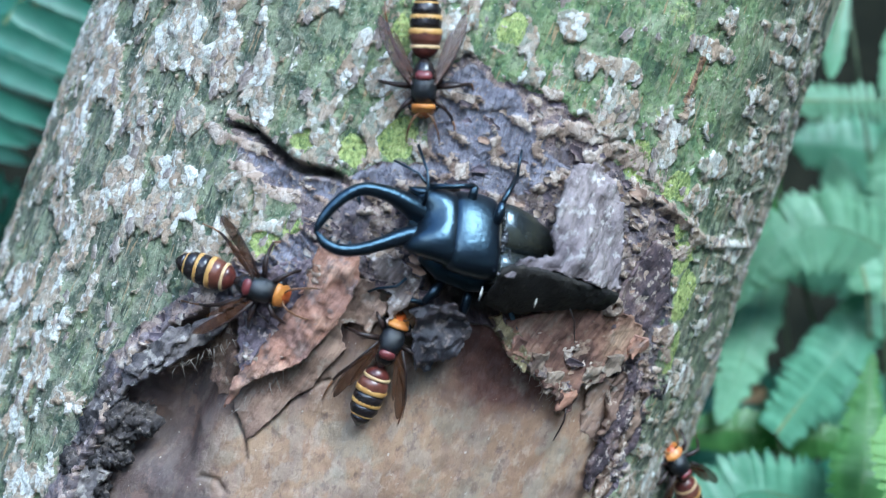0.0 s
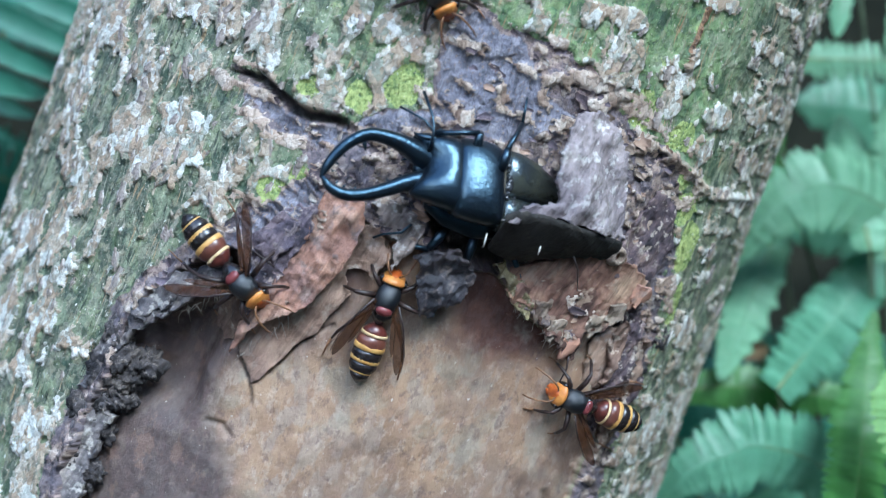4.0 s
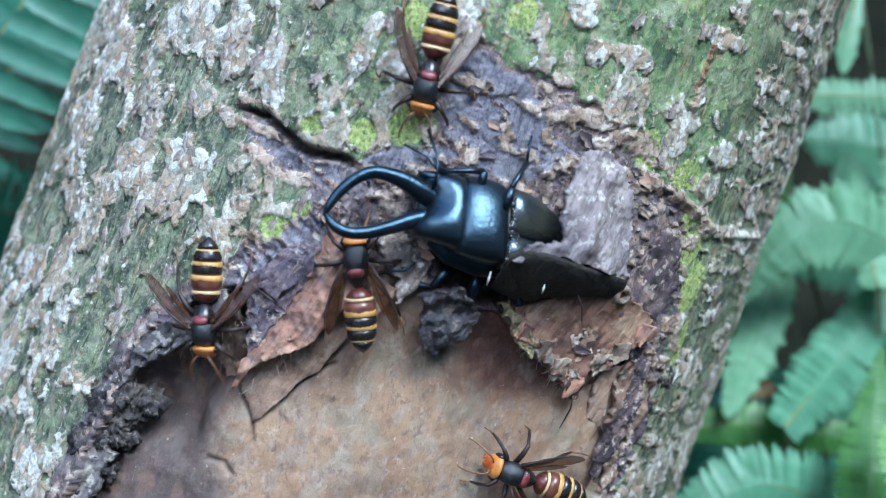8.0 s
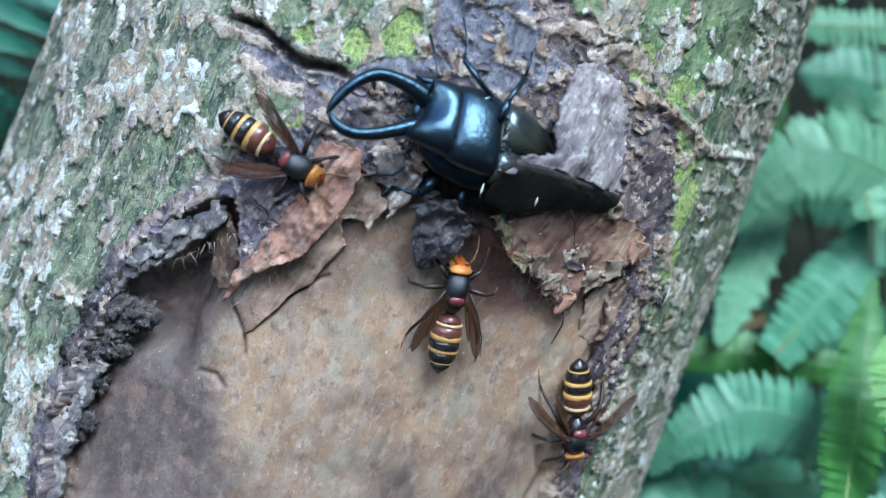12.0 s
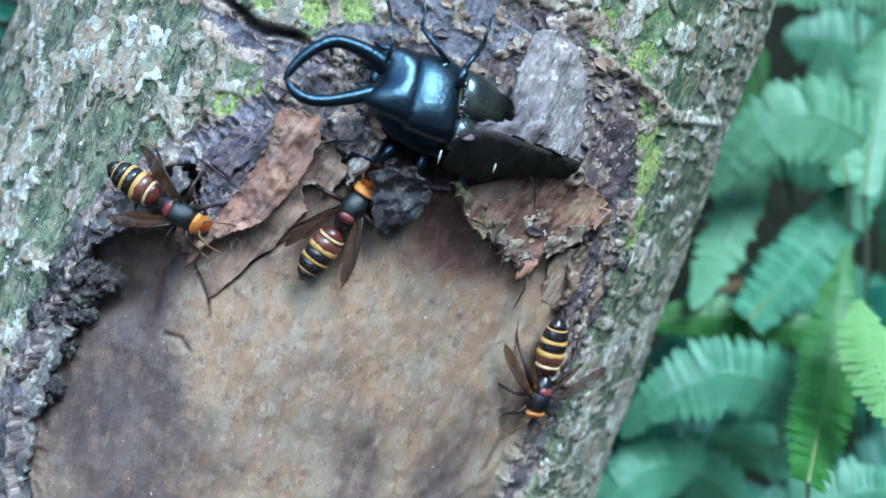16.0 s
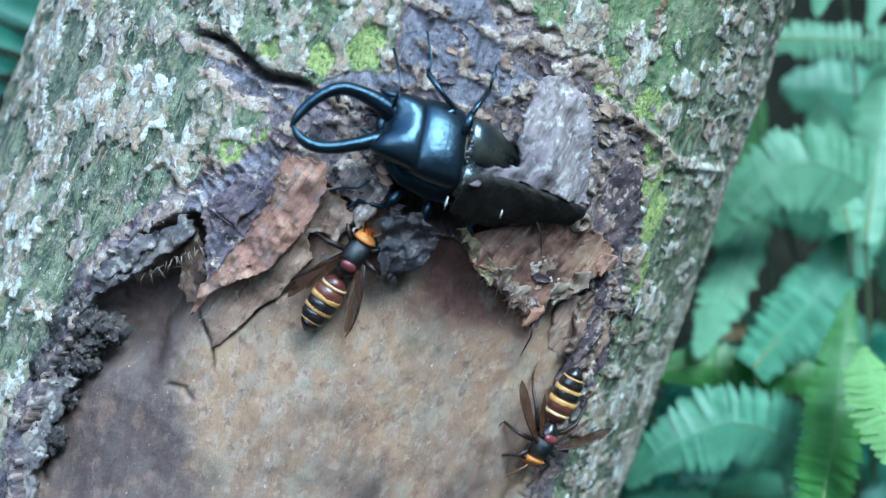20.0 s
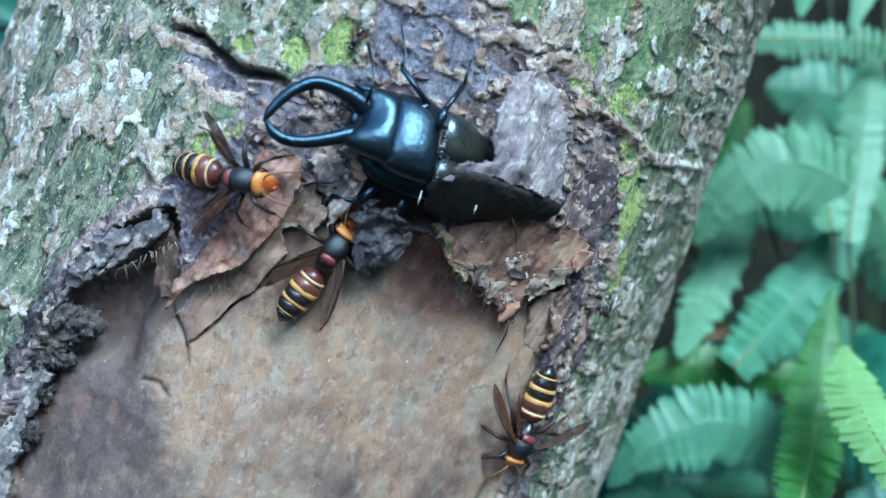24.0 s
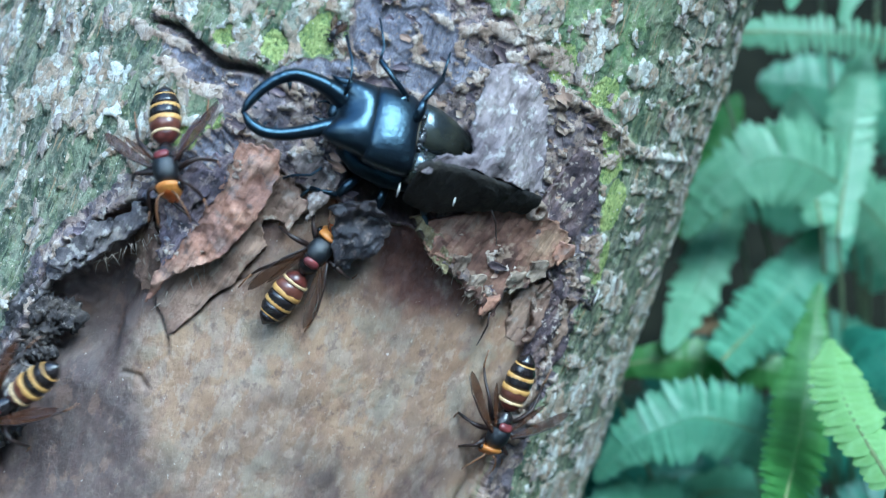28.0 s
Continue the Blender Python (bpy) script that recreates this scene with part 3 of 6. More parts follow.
def loft(rings, n=14, power=2.0):
    """Rings of (x, y, z, half width, half height) along x, in mm, closed at both ends."""
    bm = bmesh.new()
    loops = []
    for x, y, z, w, t in rings:
        loop = []
        for k in range(n):
            a = 2 * math.pi * k / n
            c, s = math.cos(a), math.sin(a)
            e = 2 / power
            loop.append(bm.verts.new(((x) / 1000, (y + w * math.copysign(abs(c) ** e, c)) / 1000, (z + t * math.copysign(abs(s) ** e, s)) / 1000)))
        loops.append(loop)
    for a, b in zip(loops, loops[1:]):
        for k in range(n):
            bm.faces.new((a[k], a[(k + 1) % n], b[(k + 1) % n], b[k]))
    bm.faces.new(loops[0][::-1])
    bm.faces.new(loops[-1])
    bmesh.ops.recalc_face_normals(bm, faces=bm.faces)
    return bm


def tube(points, radii, n=7):
    """A tapered tube through points in mm."""
    bm = bmesh.new()
    pts = [Vector(p) / 1000 for p in points]
    loops = []
    for k, p in enumerate(pts):
        way = (pts[min(k + 1, len(pts) - 1)] - pts[max(k - 1, 0)]).normalized()
        side = way.cross(Vector((0, 0, 1)))
        if side.length < 0.05:
            side = way.cross(Vector((0, 1, 0)))
        side.normalize()
        up = side.cross(way)
        r = radii[k] / 1000
        loops.append([bm.verts.new(p + r * (math.cos(2 * math.pi * j / n) * side + math.sin(2 * math.pi * j / n) * up)) for j in range(n)])
    for a, b in zip(loops, loops[1:]):
        for k in range(n):
            bm.faces.new((a[k], a[(k + 1) % n], b[(k + 1) % n], b[k]))
    bm.faces.new(loops[0][::-1])
    bm.faces.new(loops[-1])
    bmesh.ops.recalc_face_normals(bm, faces=bm.faces)
    return bm


def spline(pts, t):
    """A smooth curve through points, t from 0 to 1."""
    n = len(pts) - 1
    k = min(int(t * n), n - 1)
    u = t * n - k
    p0, p1, p2, p3 = pts[max(k - 1, 0)], pts[k], pts[k + 1], pts[min(k + 2, n)]
    return 0.5 * ((2 * p1) + (p2 - p0) * u + (2 * p0 - 5 * p1 + 4 * p2 - p3) * u * u + (3 * p1 - p0 - 3 * p2 + p3) * u**3)


# ---- ground ----
def build_ground():
    bm = bmesh.new()
    bmesh.ops.create_grid(bm, x_segments=60, y_segments=60, size=1.0)
    for v in bm.verts:
        far = 60 if max(abs(v.co.x), abs(v.co.y)) > 0.99 else 2.0
        v.co = Vector((v.co.x * far, v.co.y * far, GROUND + 0.03 * (noise.noise(v.co * 9) if far < 3 else 0)))
    ob = part("ground", bm, SOIL, None)
    tagged(ob, "forest floor with leaf litter, shade put into its dark colour", "ground", kind="structure")


def build_unseen_woods():
    """Unseen woods added to block the low sky: ragged walls of foliage all round, open overhead."""
    rnd = random.Random(3)
    bm = bmesh.new()
    for ring, (dist, top) in enumerate(((3.2, 3.0), (4.4, 6.2))):
        for k in range(2800):
            a = rnd.uniform(0, 6.283)
            r = dist + rnd.uniform(-0.5, 0.6)
            z = GROUND + rnd.random() ** 0.8 * (top + 0.5 * math.sin(5 * a) + 0.4 * math.sin(11 * a + 1))
            size = rnd.uniform(0.18, 0.42)
            m = Matrix.Translation((r * math.cos(a), r * math.sin(a), z)) @ Euler((rnd.uniform(0, 6), rnd.uniform(0, 6), rnd.uniform(0, 6))).to_matrix().to_4x4()
            vs = [bm.verts.new(m @ Vector((size * x, size * y, size * w))) for x, y, w in ((-1, 0, 0), (-0.3, 0.5, 0.15), (1, 0.1, -0.1), (-0.1, -0.5, 0.15))]
            bm.faces.new(vs)
    tagged(part("woods", bm, plain("screen_foliage", (0.008, 0.022, 0.012), (0.028, 0.055, 0.03), 3, 0.8), None, flat=True), "unseen ring of dark green foliage, added to block low sky", "woods", kind="stuff")


# ---- the tree ----
def build_tree():
    tree = thing("tree", Matrix.Translation(BASE), "leaning tree trunk with mossy lichen-crusted bark and a stripped wound", "tree")
    ss = np.unique(np.concatenate([np.linspace(-322, -150, 60), np.arange(-150, 150, 0.46), np.linspace(150, 322, 60)]))
    low = (GROUND - 0.03 - BASE.z) / AZ.z * 1000
    hh = np.unique(np.concatenate([np.linspace(low, -150, 60), np.arange(-150, 85, 0.5), np.linspace(85, 1600, 90)]))
    half = math.pi * R0 * 1000
    ss = ss[np.abs(ss) < half - 1]
    ss = np.concatenate([[-half], ss, [half]])
    s, h = np.meshgrid(ss, hh)
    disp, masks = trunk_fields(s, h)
    a = s / 1000 / R0
    r = radius(h / 1000) + disp / 1000
    r[:, -1] = r[:, 0]
    ex, ey, az = np.array(EX), np.array(EY), np.array(AZ)
    co = (np.sin(a) * r)[..., None] * ex - (np.cos(a) * r)[..., None] * ey + (h / 1000)[..., None] * az
    rows, cols = s.shape
    idx = np.arange(rows * cols).reshape(rows, cols)
    quads = np.stack([idx[:-1, :-1], idx[:-1, 1:], idx[1:, 1:], idx[1:, :-1]], -1).reshape(-1, 4)
    me = bpy.data.meshes.new("trunk")
    me.vertices.add(rows * cols)
    me.vertices.foreach_set("co", co.reshape(-1))
    me.loops.add(quads.size)
    me.loops.foreach_set("vertex_index", quads.reshape(-1).astype(np.int32))
    me.polygons.add(len(quads))
    me.polygons.foreach_set("loop_start", np.arange(0, quads.size, 4, dtype=np.int32))
    me.polygons.foreach_set("use_smooth", np.ones(len(quads), bool))
    place = np.stack([s, h, 0 * s], -1).reshape(-1).astype(np.float32)
    me.attributes.new("bark_place", "FLOAT_VECTOR", "POINT").data.foreach_set("vector", place)
    for name, v in masks.items():
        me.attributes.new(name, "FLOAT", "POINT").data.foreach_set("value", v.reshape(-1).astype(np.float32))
    me.update()
    me.validate()
    me.materials.append(TRUNK)
    ob = new("trunk", me)
    ob.parent = tree
    # the trunk's broken upper end
    bm = bmesh.new()
    ring = [bm.verts.new((EX * math.sin(6.2832 * k / 40) - EY * math.cos(6.2832 * k / 40)) * (float(radius(1.6)) + 0.001) + AZ * (1.592 + 0.01 * noise.noise(Vector((k, 0, 0))))) for k in range(40)]
    top = bm.verts.new(AZ * 1.61)
    for a, b in zip(ring, ring[1:] + ring[:1]):
        bm.faces.new((a, b, top))
    part("broken_top", bm, DARK_BARK, tree)
    return tree


def piece_material(name, stops, fleck, scale=90.0, rough=0.8, fibre=0.5):
    """Torn bark: tones from stops, flecks of another tone, fibres that run along the trunk."""
    m, nodes, links, b = material(name)
    co = nodes.new("ShaderNodeTexCoord").outputs["Object"]
    lay = nodes.new("ShaderNodeCombineXYZ")
    for k, (way, size) in enumerate(((EX * 0.95 - AZ * 0.25, 9.0), (AZ * 0.95 + EX * 0.25, 1.0), (EY, 5.0))):
        dot = nodes.new("ShaderNodeVectorMath")
        dot.operation = "DOT_PRODUCT"
        dot.inputs[1].default_value = way * size
        links.new(co, dot.inputs[0])
        links.new(dot.outputs["Value"], lay.inputs[k])
    strands = noise_tex(nodes, links, scale * 1.1, 5, 0.6, lay.outputs[0])
    base = ramp(nodes, links, noise_tex(nodes, links, scale, 6, 0.62, co), stops)
    f = ramp(nodes, links, noise_tex(nodes, links, scale * 3.2, 4, 0.6, co), [(0.56, (0, 0, 0)), (0.64, (1, 1, 1))])
    wide = ramp(nodes, links, noise_tex(nodes, links, scale * 0.45, 3, 0.5, co), [(0.36, (0.6, 0.57, 0.6)), (0.62, (1.12, 1.08, 1.03))])
    lines = ramp(nodes, links, strands, [(0.36, (1 - 0.7 * fibre,) * 3), (0.5, (1, 1, 1)), (0.66, (1 + 0.35 * fibre,) * 3)])
    colour = mixed(nodes, links, f, base, fleck)
    for layer in (wide, lines):
        tone = nodes.new("ShaderNodeMix")
        tone.data_type, tone.blend_type = "RGBA", "MULTIPLY"
        tone.inputs[0].default_value = 1.0
        links.new(colour, tone.inputs[6])
        links.new(layer, tone.inputs[7])
        colour = tone.outputs[2]
    links.new(colour, b.inputs["Base Color"])
    b.inputs["Roughness"].default_value = rough
    both = nodes.new("ShaderNodeMath")
    both.operation = "ADD"
    links.new(noise_tex(nodes, links, scale * 7, 5, 0.65, co), both.inputs[0])
    links.new(strands, both.inputs[1])
    bumped(nodes, links, b, both.outputs[0], 0.8, 0.0009)
    return m


FLAP_BARK = piece_material("flap_bark", [(0.3, (0.184, 0.151, 0.157)), (0.48, (0.302, 0.259, 0.27)), (0.62, (0.41, 0.356, 0.356)), (0.72, (0.497, 0.421, 0.389))], (0.56, 0.53, 0.52), 110)
PLUM_BARK = piece_material("plum_bark", [(0.32, (0.0234, 0.0182, 0.0234)), (0.45, (0.0975, 0.0715, 0.0845)), (0.55, (0.208, 0.15, 0.15)), (0.63, (0.364, 0.26, 0.215)), (0.7, (0.572, 0.468, 0.39))], (0.50, 0.43, 0.37), 170)
TAN_BARK = piece_material("pink_tan_bark", [(0.3, (0.24, 0.155, 0.115)), (0.5, (0.43, 0.295, 0.215)), (0.68, (0.55, 0.42, 0.32))], (0.52, 0.42, 0.34))
GREY_BARK = piece_material("grey_bark", [(0.3, (0.17, 0.135, 0.125)), (0.5, (0.35, 0.285, 0.25)), (0.68, (0.50, 0.43, 0.38))], (0.62, 0.58, 0.54))
PLATE_BARK = piece_material("plate_bark", [(0.32, (0.0585, 0.0494, 0.065)), (0.46, (0.169, 0.137, 0.169)), (0.58, (0.299, 0.234, 0.247)), (0.7, (0.52, 0.403, 0.338))], (0.44, 0.36, 0.33), 130)
SHEET_BARK = piece_material("sheet_bark", [(0.3, (0.24, 0.155, 0.115)), (0.5, (0.36, 0.24, 0.175)), (0.68, (0.45, 0.32, 0.23))], (0.40, 0.31, 0.24), 60)
STUB_BARK = piece_material("stub_bark", [(0.34, (0.0162, 0.0175, 0.0243)), (0.48, (0.054, 0.0486, 0.0567)), (0.59, (0.115, 0.0945, 0.0945)), (0.70, (0.297, 0.23, 0.203))], (0.20, 0.165, 0.15), 90, 0.45)
FRAYED_BARK = piece_material("frayed_bark", [(0.34, (0.0517, 0.0287, 0.0253)), (0.46, (0.161, 0.0862, 0.0633)), (0.56, (0.299, 0.167, 0.115)), (0.68, (0.506, 0.345, 0.23))], (0.40, 0.29, 0.21), 80)
CLOD = piece_material("clod_bark", [(0.32, (0.014, 0.012, 0.013)), (0.48, (0.05, 0.043, 0.045)), (0.6, (0.10, 0.085, 0.08)), (0.7, (0.19, 0.16, 0.14))], (0.20, 0.175, 0.16), 170)
CREAM_BARK = piece_material("cream_bark", [(0.3, (0.12, 0.08, 0.065)), (0.5, (0.32, 0.25, 0.19)), (0.68, (0.50, 0.42, 0.33))], (0.56, 0.50, 0.42))
LIP_BARK = piece_material("lip_bark", [(0.32, (0.0246, 0.0224, 0.0258)), (0.45, (0.0952, 0.0874, 0.0963)), (0.56, (0.213, 0.19, 0.19)), (0.68, (0.37, 0.325, 0.291))], (0.42, 0.39, 0.36), 110)
RED_BARK = piece_material("red_bark", [(0.3, (0.13, 0.0767, 0.0649)), (0.44, (0.319, 0.183, 0.142)), (0.54, (0.448, 0.242, 0.165)), (0.68, (0.59, 0.389, 0.283))], (0.34, 0.24, 0.20), 75)
BROWN_BARK = piece_material("brown_bark", [(0.3, (0.07, 0.048, 0.04)), (0.5, (0.21, 0.135, 0.10)), (0.68, (0.40, 0.29, 0.21))], (0.50, 0.42, 0.34))
DARK_BARK = piece_material("dark_bark", [(0.3, (0.020, 0.017, 0.018)), (0.5, (0.06, 0.05, 0.052)), (0.7, (0.13, 0.11, 0.105))], (0.30, 0.27, 0.25))
# far darker than the flap's face: holds the shade below it
UNDER_BARK = piece_material("shaded_bark_underside", [(0.3, (0.007, 0.006, 0.006)), (0.7, (0.026, 0.022, 0.018))], (0.028, 0.024, 0.02))
MOSS = piece_material("moss_crust", [(0.3, (0.10, 0.09, 0.04)), (0.5, (0.24, 0.20, 0.10)), (0.7, (0.42, 0.36, 0.22))], (0.45, 0.42, 0.30), 160)
CREAM = piece_material("cream_flake", [(0.3, (0.26, 0.20, 0.16)), (0.5, (0.46, 0.40, 0.35)), (0.7, (0.60, 0.56, 0.51))], (0.68, 0.66, 0.63), 250)
PALE = plain("splinter_and_glint", (0.55, 0.53, 0.48), (0.72, 0.70, 0.64), 600, 0.2)
FIBRE = plain("bark_fibre", (0.20, 0.16, 0.12), (0.42, 0.36, 0.30), 600, 0.8)


def local_point(s, h, d):
    """A place on the bark in the tree's own space, in metres."""
    return on_trunk(s, h, 0, d).translation - BASE


def bark_piece(name, outline, thick, mat, tree, seed, label="", step=0.5, rough=0.7, ragged=1.2, curl=0.0):
    """A torn plate: its outline in mm round, mm up and mm off the bark, its edge ragged, its face uneven."""
    pts = np.array(outline, float)
    xs, ys = np.arange(pts[:, 0].min() - 1, pts[:, 0].max() + 1.01, step), np.arange(pts[:, 1].min() - 1, pts[:, 1].max() + 1.01, step)
    gx, gy = np.meshgrid(xs, ys)
    poly = [(a, b) for a, b, _ in outline]

    def dist(x, y):
        torn = 0.9 * (vnoise(x / 0.8, y / 1.6, seed + 5) - 0.5)
        return inside(x + torn + ragged * 1.6 * (fbm(x / 2.2, y / 2.2, seed) - 0.5), y + torn + ragged * 1.6 * (fbm(x / 2.2, y / 2.2, seed + 9) - 0.5), poly)

    sd = dist(gx, gy)
    e = 0.15
    dx, dy = (dist(gx + e, gy) - sd) / e, (dist(gx, gy + e) - sd) / e
    norm = np.maximum(np.hypot(dx, dy), 0.4)
    near = (sd < 0) & (sd > -step * 1.2)
    px, py = np.where(near, gx - sd * dx / norm, gx), np.where(near, gy - sd * dy / norm, gy)
    keep = sd > -step * 1.2
    w = 1 / ((gx[..., None] - pts[:, 0]) ** 2 + (gy[..., None] - pts[:, 1]) ** 2 + 2.0) ** 1.5
    d = (w * pts[:, 2]).sum(-1) / w.sum(-1)
    d = d + rough * 2 * (fbm(gx / 3, gy / 4, seed + 3) - 0.5) + curl * np.exp(-np.clip(sd, 0, 9) / 1.5)
    bm = bmesh.new()
    top, low = {}, {}
    for i in range(gx.shape[0]):
        for j in range(gx.shape[1]):
            if keep[i, j]:
                top[i, j] = bm.verts.new(local_point(px[i, j], py[i, j], d[i, j]))
                low[i, j] = bm.verts.new(local_point(px[i, j], py[i, j], d[i, j] - thick))
    count = {}
    for i in range(gx.shape[0] - 1):
        for j in range(gx.shape[1] - 1):
            q = [(i, j), (i, j + 1), (i + 1, j + 1), (i + 1, j)]
            if all(k in top for k in q):
                bm.faces.new([top[k] for k in q])
                bm.faces.new([low[k] for k in reversed(q)])
                for a, b in zip(q, q[1:] + q[:1]):
                    if (b, a) in count:
                        count.pop((b, a))
                    else:
                        count[a, b] = 1
    for a, b in count:
        bm.faces.new((top[b], top[a], low[a], low[b]))
    for v in [v for v in bm.verts if not v.link_faces]:
        bm.verts.remove(v)
    return part(name, bm, mat, tree, label)


def lump(name, s, h, d, size, mat, tree, seed):
    """A knobbly clod of bark."""
    bm = bmesh.new()
    bmesh.ops.create_icosphere(bm, subdivisions=4, radius=1.0)
    for v in bm.verts:
        n = v.co.normalized()
        k = 1 + 0.42 * noise.noise(n * 1.6 + Vector((seed, 0, 0))) + 0.42 * noise.noise(n * 4.2 + Vector((0, seed, 0))) - 0.32 * abs(noise.noise(n * 8 + Vector((0, 0, seed)))) + 0.16 * noise.noise(n * 15)
        v.co = Vector((n.x * size[0], n.y * size[1], n.z * size[2])) * k / 1000
    m = on_trunk(s, h, seed * 37, d)
    m.translation = m.translation - BASE
    bm.transform(m)
    return part(name, bm, mat, tree)


KNOT = (44.6, 3.0)


def build_bark_pieces(tree):
    flap = bark_piece("bark_flap", [(11.1, 4.4, 13), (13.9, 8.1, 13.3), (18.0, 10.2, 12.6), (21.5, 11.7, 12), (18.8, 15.4, 12), (18.7, 21.9, 11), (19.0, 28.0, 9), (22.0, 32.5, 6), (29.0, 33.0, 4.5), (36.5, 27.0, 4), (40.5, 18.0, 4), (42.6, 7.0, 5), (31.2, 8.0, 9.5), (22.8, 8.2, 12), (14.5, 5.8, 13.2)], 1.4, FLAP_BARK, tree, 101, "curled grey bark flap over the beetle", ragged=1.5, rough=1.0)
    # the flap's broken lower face, its shade put into a near-black colour
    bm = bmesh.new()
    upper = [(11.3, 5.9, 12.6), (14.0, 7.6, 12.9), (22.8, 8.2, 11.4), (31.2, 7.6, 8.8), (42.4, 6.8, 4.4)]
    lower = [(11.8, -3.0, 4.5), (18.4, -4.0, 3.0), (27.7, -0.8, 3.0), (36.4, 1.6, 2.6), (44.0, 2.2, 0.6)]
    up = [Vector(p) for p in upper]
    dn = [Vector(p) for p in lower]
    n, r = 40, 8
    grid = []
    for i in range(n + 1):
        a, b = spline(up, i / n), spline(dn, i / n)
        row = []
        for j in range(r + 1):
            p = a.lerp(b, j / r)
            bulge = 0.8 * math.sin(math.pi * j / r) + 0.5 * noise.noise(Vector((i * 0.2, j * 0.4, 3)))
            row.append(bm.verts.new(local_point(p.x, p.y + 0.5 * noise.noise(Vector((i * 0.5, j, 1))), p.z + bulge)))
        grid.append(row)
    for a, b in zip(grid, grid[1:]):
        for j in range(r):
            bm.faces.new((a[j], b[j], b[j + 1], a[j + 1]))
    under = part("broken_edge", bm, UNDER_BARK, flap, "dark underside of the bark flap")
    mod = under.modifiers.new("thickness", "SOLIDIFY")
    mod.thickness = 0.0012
    bark_piece("bark_strip", [(-38.7, -24.5, 0.8), (-37, -17.4, 1.0), (-30.8, -10.7, 1.2), (-26.5, -7.9, 1.2), (-24.5, -14.0, 1.0), (-28.5, -26.0, 0.8), (-31.5, -36.0, 0.4), (-33.5, -38.0, 0.0), (-36.0, -31.0, 0.4)], 1.6, PLATE_BARK, tree, 109, "dark plum bark plate beside the torn strip", rough=1.8, ragged=1.5)
    bark_piece("bark_strip", [(-35.5, -22, 2.0), (-33, -16, 2.2), (-28.5, -13, 2.2), (-27.5, -18, 2.0), (-31, -24, 1.8)], 1.0, PLATE_BARK, tree, 107, "dark layered bark plate", rough=1.2, ragged=1.4)
    bark_piece("bark_strip", [(-25.6, -4.6, 0.6), (-16.4, -3.4, 1.6), (-14.4, -8, 1.9), (-15.2, -17.0, 2.2), (-20.8, -30.9, 1.8), (-23.9, -33.8, 1.4), (-29.4, -38.2, 0.4), (-34.0, -47.4, -2.4), (-33.2, -39.5, -0.2), (-31.6, -33.2, 0.2), (-28.4, -24.5, 0.4), (-25.7, -14.9, 0.5)], 1.2, RED_BARK, tree, 111, "torn strip of red-brown bark", curl=0.2, ragged=0.9, rough=1.9, step=0.42)
    bark_piece("bark_strip", [(-43.6, -32.0, -3.0), (-39.7, -28.4, -1.8), (-34.3, -36.0, -2.0), (-33.1, -42.0, -3.6), (-35.3, -46.2, -5.2), (-41.0, -43.8, -5.5), (-43.4, -38.2, -5.0)], 1.4, BROWN_BARK, tree, 115, "dark brown torn bark scrap in the pocket", rough=1.4, ragged=1.5)
    bark_piece("bark_strip", [(-31.2, -36.3, -3.4), (-33.6, -45.8, -4.6), (-29.2, -51.6, -5.2), (-27.4, -53.6, -5.4), (-23.6, -47.2, -5.0), (-21.2, -41.8, -4.6), (-16.6, -36.3, -4.2), (-12.9, -25.7, -3.2), (-15.7, -19.3, -2.4), (-21.5, -28.2, -2.6)], 1.0, SHEET_BARK, tree, 113, "thin pinkish sheet of inner bark", rough=0.7, ragged=0.7)
    bark_piece("bark_strip", [(-19.0, -13.5, -1.4), (-12.8, -7.0, 0.2), (-6.3, -13.3, -0.8), (-9.0, -20.2, -2.2), (-13.0, -19.0, -2.8), (-16.6, -21.4, -2.6), (-18.8, -17.7, -2.2)], 1.2, TAN_BARK, tree, 117, "rounded tan scrap of inner bark", rough=1.3, ragged=1.1, curl=0.3)
    bark_piece("bark_strip", [(-14.5, -2.9, 1.0), (-7.2, -1.4, 1.6), (-2.2, -3.8, 1.8), (-2.6, -10.2, 1.4), (-5.5, -15.5, 0.0), (-7.5, -10.0, 0.8), (-10.3, -8.9, 0.6)], 1.2, GREY_BARK, tree, 119, "pale grey pointed bark scrap", rough=1.8, ragged=1.6)
    bark_piece("bark_strip", [(19.7, -7.7, 0.6), (22.4, -13.5, 0.2), (29.0, -14.6, 0), (34.8, -18.9, -0.4), (44.3, -24.8, -1.2), (45.2, -17.4, 0), (51.2, -14.2, 0.6), (56.4, -8.2, 1.2), (58.0, -1.0, 2), (44.3, 3.6, 2.2), (30.2, -1.0, 1.6)], 1.8, FRAYED_BARK, tree, 121, "torn brown bark with frayed lower edge", curl=0.6, ragged=1.7)
    bark_piece("bark_strip", [(51.0, -19.9, -2.4), (54.0, -15.5, -1.6), (61.0, -14.5, -1.2), (64.5, -24, -1.6), (63.5, -33.1, -2.6), (53.2, -29.5, -3.0)], 1.2, TAN_BARK, tree, 143, "smooth pinkish tan bark plate", rough=0.5, ragged=0.8)
